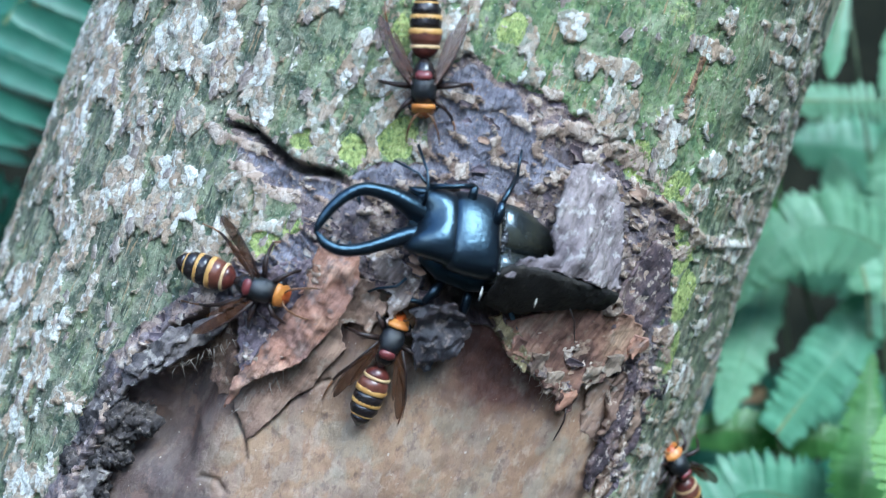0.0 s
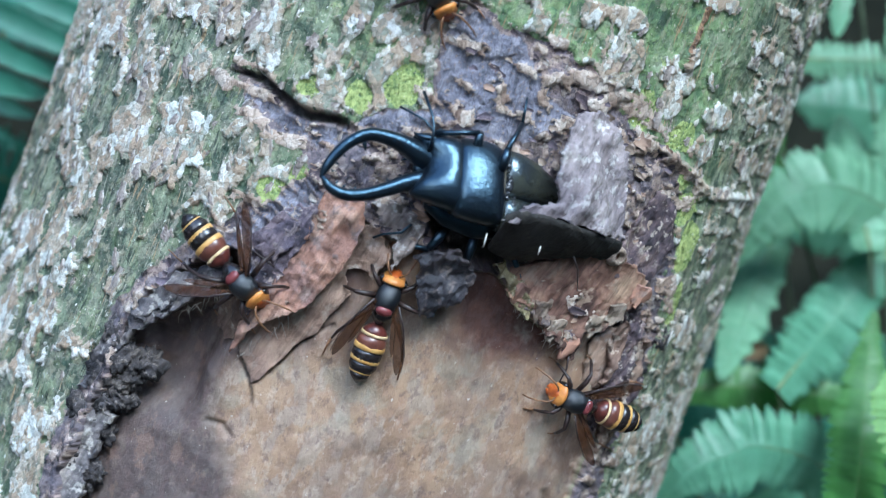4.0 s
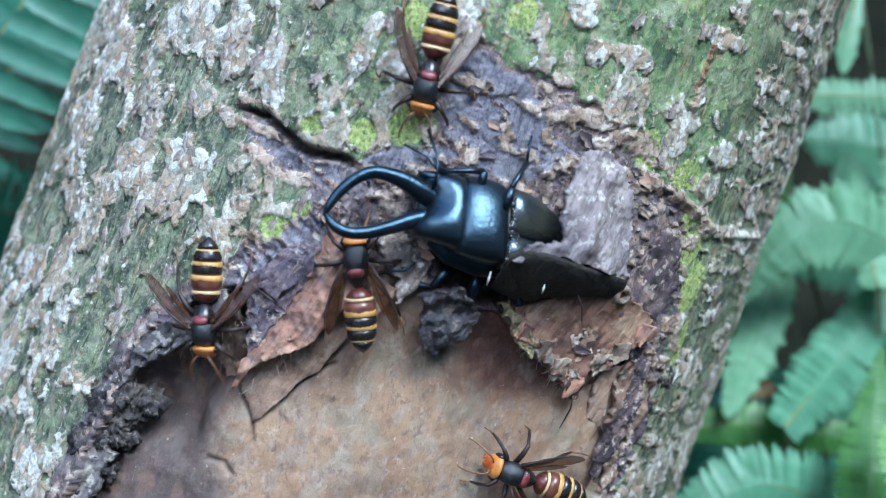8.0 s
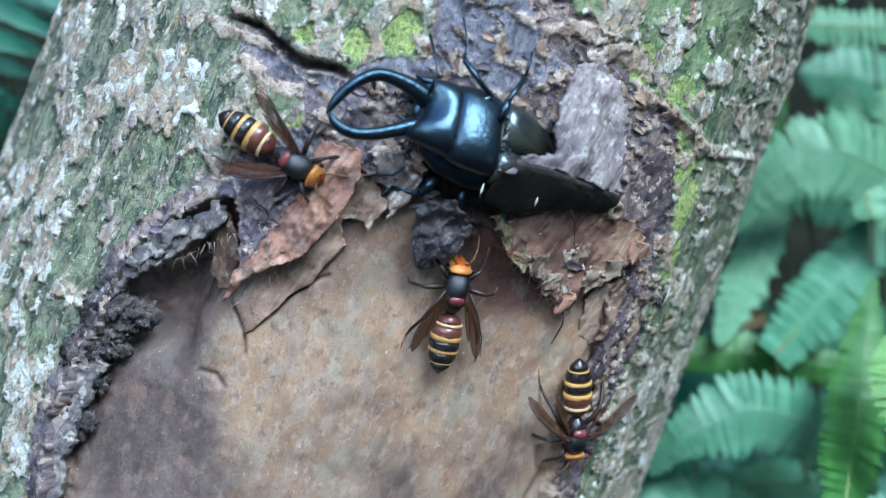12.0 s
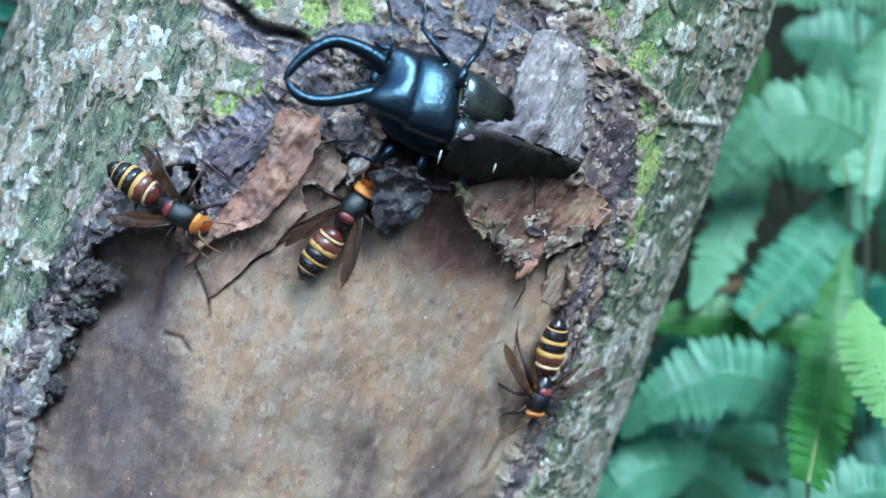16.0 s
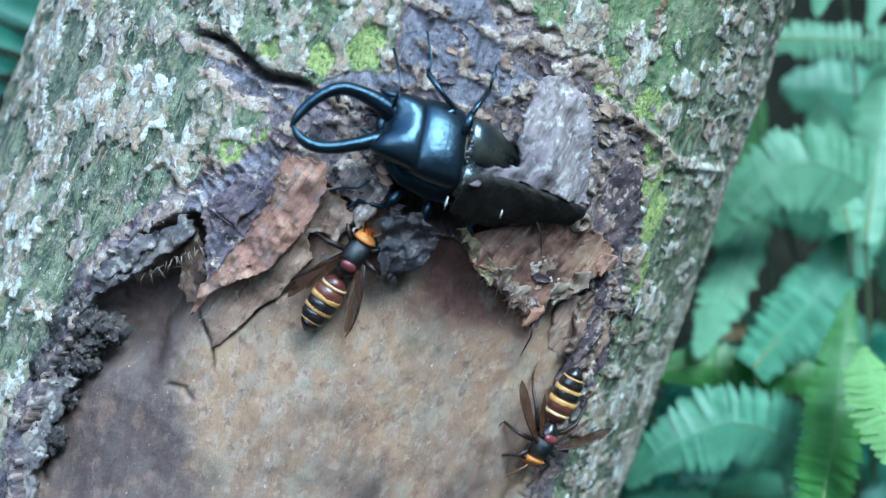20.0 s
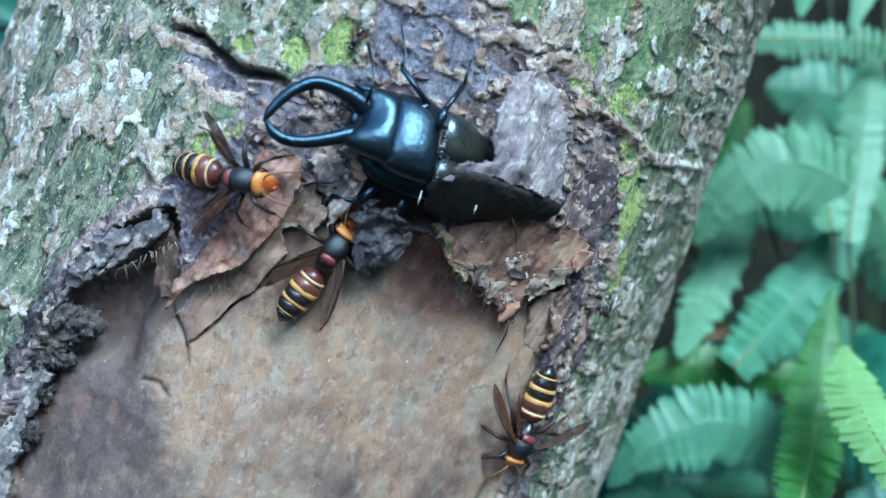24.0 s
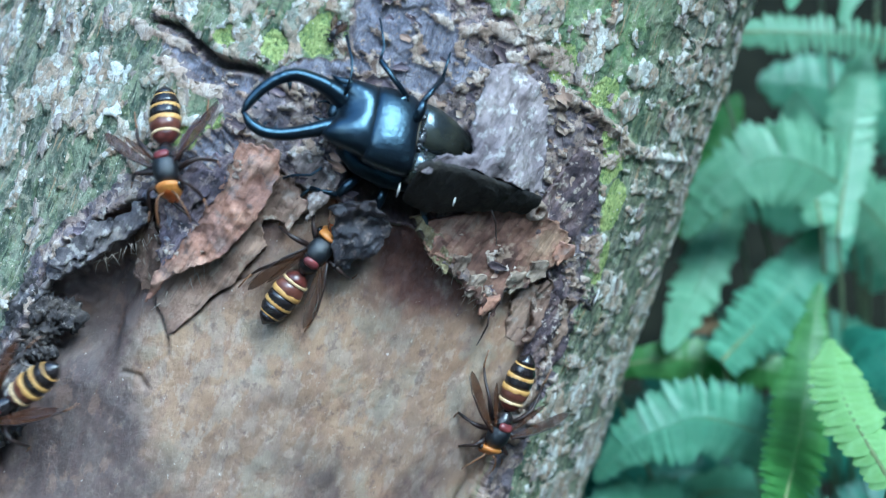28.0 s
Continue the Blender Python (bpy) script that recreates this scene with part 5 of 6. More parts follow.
def build_beetle():
    beetle = thing("stag_beetle", on_trunk(0, 0), "glossy black stag beetle with large curved jaws under a bark flap", "beetle")
    # the head is turned a little aside; its front is hollowed between two pointed corners
    bm = loft([(15.6, -2.9, 5.0, 5.6, 1.4), (15.4, -2.9, 5.6, 7.0, 3.0), (14.6, -2.7, 6.1, 7.9, 4.0), (13.0, -2.4, 6.6, 8.5, 4.8), (11.0, -2.0, 6.9, 8.9, 5.3), (9.2, -1.7, 7.0, 9.2, 5.5), (7.8, -1.4, 6.9, 9.3, 5.4), (5.0, -1.0, 6.6, 8.9, 4.8)], 44, 2.7)
    for v in bm.verts:
        front = min(max((v.co.x * 1000 - 9.0) / 6.0, 0.0), 1.0)
        off = abs(v.co.y * 1000 + 2.6) / 8.0
        v.co.x += 0.0038 * front * min(off, 1.15) ** 2.0
        v.co.z -= 0.0016 * front * math.exp(-(off / 0.45) ** 2)
        v.co.z += 0.0005 * math.exp(-((off - 0.62) / 0.16) ** 2) * front
    undercut(bm, 6.4)
    bm.transform(ROLLED)
    head = part("head", bm, BLACK, beetle)
    bm = loft([(7.6, -1.3, 6.7, 9.2, 4.9), (7.3, -1.3, 6.8, 9.8, 5.4), (6.2, -1.2, 7.0, 10.2, 5.8), (3.4, -1.0, 7.1, 10.5, 6.1), (0.6, -0.9, 7.1, 10.6, 6.2), (-1.8, -0.8, 7.0, 10.3, 6.0), (-3.0, -0.8, 6.9, 9.8, 5.6), (-3.6, -0.8, 6.7, 9.0, 5.0)], 44, 2.6)
    for v in bm.verts:
        v.co.x -= 0.0012 * max(0.0, v.co.y * 1000 / 10) * (1 if v.co.x < 0.002 else 0)
    undercut(bm, 6.6)
    bm.transform(ROLLED)
    pron = part("pronotum", bm, BLACK, beetle, "broad black neck shield")
    part("hair_fringe", loft([(7.75, -1.3, 6.85, 8.9, 5.1), (7.6, -1.3, 6.95, 9.25, 5.35), (7.5, -1.3, 6.9, 9.1, 5.2)], 44, 2.3), HAIR, pron, "thin golden hair fringe").matrix_basis = ROLLED
    part("hair_fringe", loft([(-3.4, -0.8, 6.8, 8.9, 5.0), (-3.75, -0.8, 6.85, 9.2, 5.15), (-4.0, -0.8, 6.8, 8.8, 4.9)], 44, 2.3), HAIR, pron, "thin golden hair fringe").matrix_basis = ROLLED
    jaws.clear()
    waist = part("waist", loft([(-3.0, -1, 6.4, 8.4, 4.4), (-4.2, -1.4, 6.3, 8.0, 4.4), (-5.6, -1.6, 6.2, 8.2, 4.4)], 24, 2.2), BLACK, beetle)
    part("underside", loft([(13, 0.5, 3.0, 6.0, 2.6), (8, 2.0, 2.4, 8.0, 3.2), (0, 2.4, 2.0, 9.2, 3.6), (-8, 2.0, 1.8, 8.6, 3.4), (-16, 0.6, 0.6, 5.0, 2.2)], 24, 2.2), JAW, beetle, "dull black underside")
    rnd = random.Random(23)
    for k in range(34):
        bm = bmesh.new()
        bmesh.ops.create_icosphere(bm, subdivisions=2, radius=0.001)
        size = rnd.uniform(0.35, 0.95)
        for v in bm.verts:
            v.co = v.co * size * (1 + 0.5 * noise.noise(v.co * 1500 + Vector((k, 0, 0))))
        a = rnd.uniform(0.35, 1.9) if k % 4 else rnd.uniform(1.9, 2.5)
        bm.transform(Matrix.Translation((rnd.uniform(-7.4 if a < 1.2 else -5.6, -4.2) / 1000, (-1.4 + 8.3 * math.cos(a)) / 1000, (6.3 + 4.7 * math.sin(a)) / 1000)))
        part("wet_crumb", bm, WET, waist)
    for side in (1, -1):
        mid, wide = (-4.4, 6.2) if side < 0 else (5.4, 4.6)
        bm = loft([(-4.2, mid, 6.3, wide * 0.92, 4.4), (-5.4, mid, 6.4, wide, 5.0), (-8.5, mid, 6.1, wide * 0.97, 4.9), (-13, mid * 0.92, 5.1, wide * 0.85, 4.1), (-18, mid * 0.74, 3.0, wide * 0.66, 3.1), (-23, mid * 0.5, 0.2, wide * 0.44, 2.0), (-26, mid * 0.35, -0.6, wide * 0.22, 1.1)], 26, 2.2)
        part("wing_case", bm, CASE, beetle, "black wing case with a bronze sheen")
        if side < 0:
            line = [(13.0, -4.2, 5.4), (16.4, -5.2, 6.1), (20.2, -6.5, 6.7), (24.6, -7.4, 7.0), (29.6, -7.3, 7.1), (33.6, -4.8, 6.9), (36.6, -1.2, 6.6), (38.5, 2.4, 6.3), (39.3, 5.2, 6.0)]
            thick = [3.2, 3.0, 2.35, 1.85, 1.6, 1.45, 1.35, 1.15, 0.35]
            teeth = [(30.6, -6.0, -0.9, 2.7, 0.85), (35.2, -1.6, -1.2, 0.7, 0.45), (36.6, 0.8, -1.3, 0.4, 0.42), (37.2, 2.8, -1.2, 0.2, 0.36)]
            horn = [(12.4, -8.8, 8.4, 0.9, 1.0), (14.8, -9.0, 8.4, 1.1, 1.2), (17.0, -9.1, 7.9, 0.8, 0.9), (19.0, -9.9, 7.2, 0.18, 0.25)]
        else:
            line = [(13.0, 0.4, 5.2), (16.4, 1.3, 5.8), (19.6, 2.6, 6.1), (23.6, 4.8, 6.4), (28.6, 7.1, 6.6), (33.3, 8.0, 6.6), (36.8, 6.9, 6.4), (39.2, 4.4, 6.1)]
            thick = [2.9, 2.5, 2.0, 1.7, 1.55, 1.45, 1.25, 0.35]
            teeth = [(22.6, 3.4, 1.3, -1.2, 0.6), (31.2, 6.6, -0.5, -1.3, 0.5), (33.8, 6.4, -0.6, -1.1, 0.45), (35.8, 5.8, -0.8, -0.9, 0.4)]
            horn = [(12.4, 3.6, 8.2, 0.9, 1.0), (14.6, 3.6, 8.0, 1.1, 1.1), (16.6, 3.4, 7.5, 0.8, 0.8), (18.0, 3.6, 7.0, 0.18, 0.25)]
        pts = [Vector(p) for p in line]
        n = 26
        at = [k / n for k in range(n + 1)]
        rad = [float(np.interp(t * (len(thick) - 1), range(len(thick)), thick)) for t in at]
        jaw = part("mandible", tube([tuple(spline(pts, t)) for t in at], rad, 18), JAW, beetle, "curved black jaw")
        jaws.append(jaw)
        for x, y, ux, uy, r in teeth:
            part("tooth", tube([(x, y, 6.4), (x + ux * 0.55, y + uy * 0.55, 6.4), (x + ux, y + uy, 6.3)], [r, r * 0.6, 0.08], 8), BLACK, jaw)
        part("horn_plate", loft(horn, 12), BLACK, head)
        part("eye", loft([(13.6, side * 7.4 - 2.4, 5.8, 0.4, 0.6), (12.6, side * 8.1 - 2.3, 5.8, 0.7, 1.1), (11.4, side * 8.3 - 2.1, 5.8, 0.4, 0.6)], 10), DARK, head)
        part("palp", tube([(15.5, side * 1.8 - 2.6, 3.0), (18.4, side * 2.4 - 2.4, 2.4), (20, side * 1.8 - 2.2, 2.0)], [0.4, 0.35, 0.25], 6), BLACK, head)
    beetle.scale = (0.92, 0.92, 0.92)
    part("lip", loft([(17.4, -2.4, 5.0, 1.4, 0.8), (16.4, -2.6, 5.2, 2.4, 1.2), (15.0, -2.7, 5.2, 2.8, 1.4)], 14), BLACK, head)
    return beetle


def jointed(name, joints, parent, claws=True):
    """A beetle leg: swollen thigh, thorned shin and a thin foot, through four or five joints in mm."""
    a, b, c, d = joints[:4]
    mid = [(p + q) / 2 for p, q in zip(a, b)]
    leg = part(name, tube([a, mid, b], [1.0, 1.3, 0.9], 9), BLACK, parent)
    m2 = [(p + q) / 2 for p, q in zip(b, c)]
    shin = part("shin", tube([b, m2, c], [0.75, 0.62, 0.8], 8), BLACK, leg)
    way = Vector(c) - Vector(b)
    for k in (0.35, 0.6, 0.82):
        p = Vector(b) + way * k
        out = way.cross(Vector((0, 0, 1))).normalized()
        part("thorn", tube([tuple(p), tuple(p + out * 1.2 + way.normalized() * 0.6)], [0.32, 0.05], 5), BLACK, leg)
    pts = [Vector(c), (Vector(c) + Vector(d)) / 2, Vector(d)] + [Vector(j) for j in joints[4:]]
    part("foot", tube([tuple(p) for p in pts], [0.42, 0.38] + [0.3] * (len(pts) - 2), 7), BLACK, leg)
    return leg


# ---- ferns ----
def fern_material(name, dark, light):
    m, nodes, links, b = material(name)
    co = nodes.new("ShaderNodeTexCoord").outputs["Object"]
    rnd = nodes.new("ShaderNodeObjectInfo").outputs["Random"]
    f = noise_tex(nodes, links, 2.2, 3, 0.5, co)
    base = ramp(nodes, links, f, [(0.3, dark), (0.7, light)])
    deeper = tuple(0.6 * v for v in light)
    half = nodes.new("ShaderNodeMath")
    half.operation = "MULTIPLY"
    half.inputs[1].default_value = 0.3
    links.new(rnd, half.inputs[0])
    links.new(mixed(nodes, links, half.outputs[0], base, deeper), b.inputs["Base Color"])
    b.inputs["Roughness"].default_value = 0.42
    b.inputs["Subsurface Weight"].default_value = 0.0
    tr = nodes.new("ShaderNodeBsdfTranslucent")
    links.new(base, tr.inputs["Color"])
    mix = nodes.new("ShaderNodeMixShader")
    mix.inputs[0].default_value = 0.37
    links.new(b.outputs[0], mix.inputs[1])
    links.new(tr.outputs[0], mix.inputs[2])
    links.new(mix.outputs[0], nodes["Material Output"].inputs["Surface"])
    return m


RIB = plain("fern_rib", (0.10, 0.14, 0.05), (0.20, 0.24, 0.10), 300, 0.6)
STALK = plain("fern_stalk", (0.03, 0.05, 0.02), (0.07, 0.10, 0.04), 300, 0.6)
# deep and dark tones also carry painted shade on the low fronds
FERN_MATS = [fern_material("fern_teal", (0.16, 0.34, 0.19), (0.28, 0.51, 0.31)), fern_material("fern_deep", (0.105, 0.28, 0.165), (0.20, 0.43, 0.265)),
             fern_material("fern_fresh", (0.06, 0.18, 0.04), (0.115, 0.285, 0.07)), fern_material("fern_lime", (0.26, 0.46, 0.14), (0.37, 0.60, 0.25)),
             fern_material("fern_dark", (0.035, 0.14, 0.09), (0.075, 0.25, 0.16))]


def pinna_mesh(mat, slim):
    """A leaflet one unit long: blunt, folded along its midrib, with a faintly toothed edge."""
    bm = bmesh.new()
    n = 9
    mid, up, dn = [], [], []
    for k in range(n):
        t = k / (n - 1)
        w = slim * (1 - t**2.6) ** 0.7 * (0.85 + 0.15 * math.sin(min(t * 6, 1.57))) * (1.0 if k % 2 else 0.88) + 0.004
        droop = -0.16 * t * t
        mid.append(bm.verts.new((t, 0, droop)))
        up.append(bm.verts.new((t + 0.02, w, droop + 0.05 - 0.04 * t)))
        dn.append(bm.verts.new((t + 0.02, -w, droop + 0.05 - 0.04 * t)))
    for k in range(n - 1):
        bm.faces.new((mid[k], mid[k + 1], up[k + 1], up[k]))
        bm.faces.new((dn[k], dn[k + 1], mid[k + 1], mid[k]))
    me = bpy.data.meshes.new("leaflet")
    bm.to_mesh(me)
    bm.free()
    for p in me.polygons:
        p.use_smooth = True
    me.materials.append(mat)
    return me


def build_frond(fern, pts, length, tone, gap=0.0034, blunt=0.35, face=(-0.05, -0.72, 0.69), slim=None):
    """A frond whose midrib runs through pts; leaflets of that length stand on both sides, turned towards face."""
    pts, face = [Vector(p) for p in pts], Vector(face)
    steps = 16
    line = [spline(pts, k / steps) for k in range(steps + 1)]
    total = sum((q - p).length for p, q in zip(line, line[1:]))
    mat = FERN_MATS[tone]
    frond = part("frond", tube([tuple(p * 1000) for p in line], [0.9 - 0.04 * k for k in range(steps + 1)], 6), RIB, fern)
    gap = gap * 0.62
    pairs = int(total / gap)
    mesh = pinna_mesh(mat, slim or 1.2 * gap / length)
    for k in range(pairs):
        t = (k + 0.5) / pairs
        p = spline(pts, t)
        way = (spline(pts, min(t + 0.02, 1)) - spline(pts, max(t - 0.02, 0))).normalized()
        up = (face - way * face.dot(way)).normalized()
        side = way.cross(up)
        grow = min(1.0, 0.55 + t / 0.35 * 0.45) * min(1.0, ((1 - t) / blunt) ** 0.75 + 0.05) * random.uniform(0.86, 1.1)
        for sgn in (1, -1):
            x = (side * sgn + way * random.uniform(0.10, 0.22) + up * random.uniform(-0.22, 0.0)).normalized()
            z = (up - x * up.dot(x)).normalized()
            y = z.cross(x)
            ob = new("leaflet", mesh)
            ob.parent = frond
            m = Matrix((x, y, z)).transposed().to_4x4() @ Matrix.Diagonal((length * grow, length * min(1, grow * 1.5), length * grow, 1))
            m.translation = p + up * 0.0004
            ob.matrix_basis = m
    return frond


def stalk(fern, top, foot):
    a, b = Vector(top), Vector(foot)
    mid = (a + b) / 2 + Vector((0.01, -0.01, 0.02))
    part("stalk", tube([tuple(v * 1000) for v in (a, mid, b)], [0.7, 0.9, 1.2], 6), STALK, fern)


def build_ferns():
    def plant(label, x, y):
        fern = thing("fern", Matrix.Translation((x, y, GROUND)), label, "fern", "ferns round the trunk")
        return fern

    shift = lambda pts, fern: [tuple(Vector(p) - fern.location) for p in pts]

    def grow(fern, fronds):
        for pts, length, tone, gap, *more in fronds:
            local = shift(pts, fern)
            build_frond(fern, local, length, tone, gap, *more)
            stalk(fern, local[0], (random.uniform(-0.02, 0.02), random.uniform(-0.02, 0.02), -0.01))

    a = plant("teal green sword fern with arching toothed fronds", 0.19, 0.17)
    grow(a, [([(0.096, 0.155, -0.041), (0.110, 0.161, -0.042), (0.128, 0.167, -0.045), (0.150, 0.173, -0.049), (0.175, 0.179, -0.061), (0.194, 0.185, -0.080)], 0.0076, 0, 0.0052, 0.4, (-0.05, -0.72, 0.69), 0.21),
             ([(0.181, 0.155, -0.146), (0.167, 0.149, -0.118), (0.152, 0.144, -0.098), (0.136, 0.138, -0.083), (0.121, 0.132, -0.074), (0.108, 0.126, -0.075), (0.097, 0.121, -0.083), (0.090, 0.115, -0.096)], 0.0148, 0, 0.0034, 0.4),
             ([(0.136, 0.125, -0.095), (0.134, 0.145, -0.087), (0.133, 0.165, -0.081), (0.133, 0.185, -0.077)], 0.0100, 0, 0.0038, 0.4),
             ([(0.091, 0.140, -0.112), (0.100, 0.160, -0.100), (0.107, 0.180, -0.093), (0.114, 0.200, -0.087)], 0.0091, 2, 0.0038, 0.4),
             ([(0.142, 0.125, -0.099), (0.146, 0.145, -0.085), (0.150, 0.165, -0.069), (0.155, 0.185, -0.059)], 0.0096, 0, 0.0038, 0.4),
             ([(0.134, 0.210, -0.021), (0.130, 0.197, -0.028), (0.127, 0.183, -0.035), (0.124, 0.170, -0.038)], 0.0042, 0, 0.0050, 0.4),
             ([(0.158, 0.210, -0.021), (0.153, 0.197, -0.030), (0.147, 0.183, -0.037), (0.142, 0.170, -0.043)], 0.0047, 0, 0.0050, 0.4)])
    b = plant("blue-green sword fern with broad fronds beside the trunk", 0.16, 0.10)
    grow(b, [([(0.114, 0.175, -0.115), (0.106, 0.145, -0.112), (0.095, 0.115, -0.118), (0.084, 0.085, -0.121)], 0.0095, 0, 0.0038, 0.4),
             ([(0.101, 0.075, -0.115), (0.113, 0.095, -0.117), (0.125, 0.115, -0.119), (0.141, 0.135, -0.112), (0.158, 0.155, -0.103)], 0.0125, 1, 0.0038, 0.4),
             ([(0.065, 0.090, -0.133), (0.080, 0.090, -0.129), (0.098, 0.090, -0.128), (0.123, 0.090, -0.132), (0.136, 0.090, -0.135)], 0.0079, 2, 0.0038, 0.4),
             ([(0.135, 0.075, -0.182), (0.125, 0.070, -0.155), (0.114, 0.065, -0.137), (0.096, 0.060, -0.126), (0.085, 0.055, -0.125), (0.072, 0.050, -0.129), (0.062, 0.045, -0.141)], 0.0133, 1, 0.0030, 0.4),
             ([(0.113, 0.070, -0.214), (0.100, 0.062, -0.185), (0.086, 0.054, -0.165), (0.073, 0.046, -0.156), (0.062, 0.038, -0.158), (0.052, 0.030, -0.171)], 0.0126, 1, 0.0038, 0.4),
             ([(0.095, 0.090, -0.194), (0.110, 0.083, -0.182), (0.123, 0.077, -0.181), (0.134, 0.070, -0.193)], 0.0106, 1, 0.0038, 0.4)])
    c = plant("fresh yellow-green young fern fronds standing upright", 0.13, 0.02)
    grow(c, [([(0.110, 0.000, -0.108), (0.116, 0.023, -0.114), (0.122, 0.045, -0.116), (0.126, 0.068, -0.108), (0.131, 0.090, -0.094)], 0.0099, 2, 0.0030, 0.4),
             ([(0.136, 0.000, -0.090), (0.132, 0.015, -0.090), (0.129, 0.030, -0.090), (0.129, 0.045, -0.091), (0.130, 0.060, -0.093)], 0.0088, 3, 0.0046, 0.3),
             ([(0.105, 0.025, -0.168), (0.113, 0.030, -0.158), (0.129, 0.035, -0.153), (0.145, 0.040, -0.154), (0.164, 0.045, -0.165)], 0.0115, 1, 0.0038, 0.4),
             ([(0.163, 0.060, -0.121), (0.155, 0.073, -0.117), (0.149, 0.087, -0.117), (0.144, 0.100, -0.121)], 0.0097, 4, 0.0038, 0.4)])
    f = plant("pale teal fern fronds deep in the shade", 0.20, 0.24)
    grow(f, [([(0.205, 0.25, -0.150), (0.180, 0.235, -0.115), (0.150, 0.225, -0.098), (0.125, 0.225, -0.095)], 0.017, 1, 0.0044),
             ([(0.190, 0.22, -0.190), (0.165, 0.21, -0.150), (0.140, 0.205, -0.135), (0.108, 0.20, -0.140)], 0.017, 1, 0.0044),
             ([(0.190, 0.16, -0.220), (0.170, 0.155, -0.185), (0.140, 0.15, -0.170), (0.100, 0.15, -0.185)], 0.016, 1, 0.0044),
             ([(0.225, 0.19, -0.100), (0.200, 0.18, -0.062), (0.185, 0.175, -0.020), (0.180, 0.17, 0.020)], 0.014, 0, 0.0044)])
    d = plant("dark green fern with long narrow leaflets", -0.19, 0.14)
    grow(d, [([(-0.194, 0.108, -0.054), (-0.167, 0.131, -0.020), (-0.144, 0.155, 0.006), (-0.127, 0.181, 0.025)], 0.036, 4, 0.0150, 0.2, (0.0, -0.75, 0.66), 0.115),
             ([(-0.240, 0.137, -0.108), (-0.205, 0.166, -0.078), (-0.180, 0.199, -0.043), (-0.162, 0.221, -0.011)], 0.030, 4, 0.0140, 0.3, (0.0, -0.75, 0.66), 0.13),
             ([(-0.190, 0.139, -0.075), (-0.174, 0.157, -0.098), (-0.166, 0.145, -0.121)], 0.022, 4, 0.006, 0.3, (0.0, -0.75, 0.66), 0.1)])
    # lower fronds between trunk and ground, their shade put into the dark tone
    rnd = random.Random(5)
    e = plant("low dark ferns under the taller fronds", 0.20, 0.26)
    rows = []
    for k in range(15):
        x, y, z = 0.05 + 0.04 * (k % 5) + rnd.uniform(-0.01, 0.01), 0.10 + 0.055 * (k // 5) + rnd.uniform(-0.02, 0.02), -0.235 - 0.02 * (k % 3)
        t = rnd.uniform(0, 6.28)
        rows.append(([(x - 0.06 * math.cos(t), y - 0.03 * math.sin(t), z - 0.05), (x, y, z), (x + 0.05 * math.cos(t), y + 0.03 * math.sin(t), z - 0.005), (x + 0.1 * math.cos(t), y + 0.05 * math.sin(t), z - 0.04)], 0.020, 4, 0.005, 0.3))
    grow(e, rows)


def build_dead_leaf():
    bm = bmesh.new()
    rows = []
    for k in range(7):
        t = k / 6
        w = 0.0036 * math.sin(math.pi * (0.08 + 0.88 * t))
        rows.append([bm.verts.new((0.018 * t - 0.009, w * c, 0.003 * c * c + 0.002 * math.sin(3 * t))) for c in (-1, -0.5, 0, 0.5, 1)])
    for a, b in zip(rows, rows[1:]):
        for k in range(4):
            bm.faces.new((a[k], a[k + 1], b[k + 1], b[k]))
    leaf = part("dead_leaf", bm, plain("dry_leaf", (0.09, 0.06, 0.03), (0.24, 0.16, 0.08), 150, 0.7), None)
    leaf.matrix_world = pose(0.098, 0.112, -0.132, 50, 20, 60)
    tagged(leaf, "dry brown curled leaf caught on fern fronds", "leaf")


build_ground()
build_unseen_woods()
tree = build_tree()
build_bark_pieces(tree)
beetle = build_beetle()
# the body leans; its legs are set out level and turned with it
LEVEL = pose(0, 0, 0, -22, 4, 0)
REACH = LEVEL @ pose(0.0096, 0, 0, 0, 0, -49)
front_leg = jointed("leg", [(3.0, -9.5, 5.0), (3.2, -15.6, 7.0), (13.8, -13.4, 5.0), (16.4, -15.8, 3.2), (22.5, -17.6, 1.0)], beetle)
for joints in ([(-3.2, -8.0, 9.5), (-3.7, -13.2, 9.0), (-7.4, -19.2, 2.8), (-7.7, -25.7, 0.6)], [(5, 9, 2), (9, 15, 3), (15.5, 15.5, 0.5), (18, 20, -1)],
               [(-2, 9, 2), (-1, 17, 3), (3, 23, -1), (6, 26, -4)], [(-12, 9, 2), (-13, 14, 2), (-17, 20, -1), (-20, 24, -3)]):
    jointed("leg", joints, beetle).matrix_basis = LEVEL
for joints in ([(14.5, -9.0, 7.0), (14.3, -13.0, 7.5), (14.5, -15.2, 6.5), (14.9, -17.2, 4.6), (17.6, -22.3, 1.4)], [(14.5, 9.5, 4.0), (16.5, 12.0, 4.0), (20.5, 13.5, 2.0), (22.5, 15.0, 0.8)]):
    part("antenna", tube(joints, [0.42, 0.36, 0.32, 0.34, 0.46][: len(joints)], 7), BLACK, beetle).matrix_basis = LEVEL
hornets = [build_hornet(on_trunk(0, 60 - 20 * k), label, spread) for k, (label, spread) in enumerate((
    ("black and yellow banded hornet with an orange head", (24, 30)), ("banded hornet resting with spread amber wings", (42, 48)),
    ("banded hornet feeding on sap in the wound", (20, 22)), ("banded hornet walking at the edge of the wound", (44, 26))))]
build_ferns()
build_dead_leaf()
fly = thing("fly", on_trunk(-14, 25), "small dark fly sitting on the green bark", "fly")
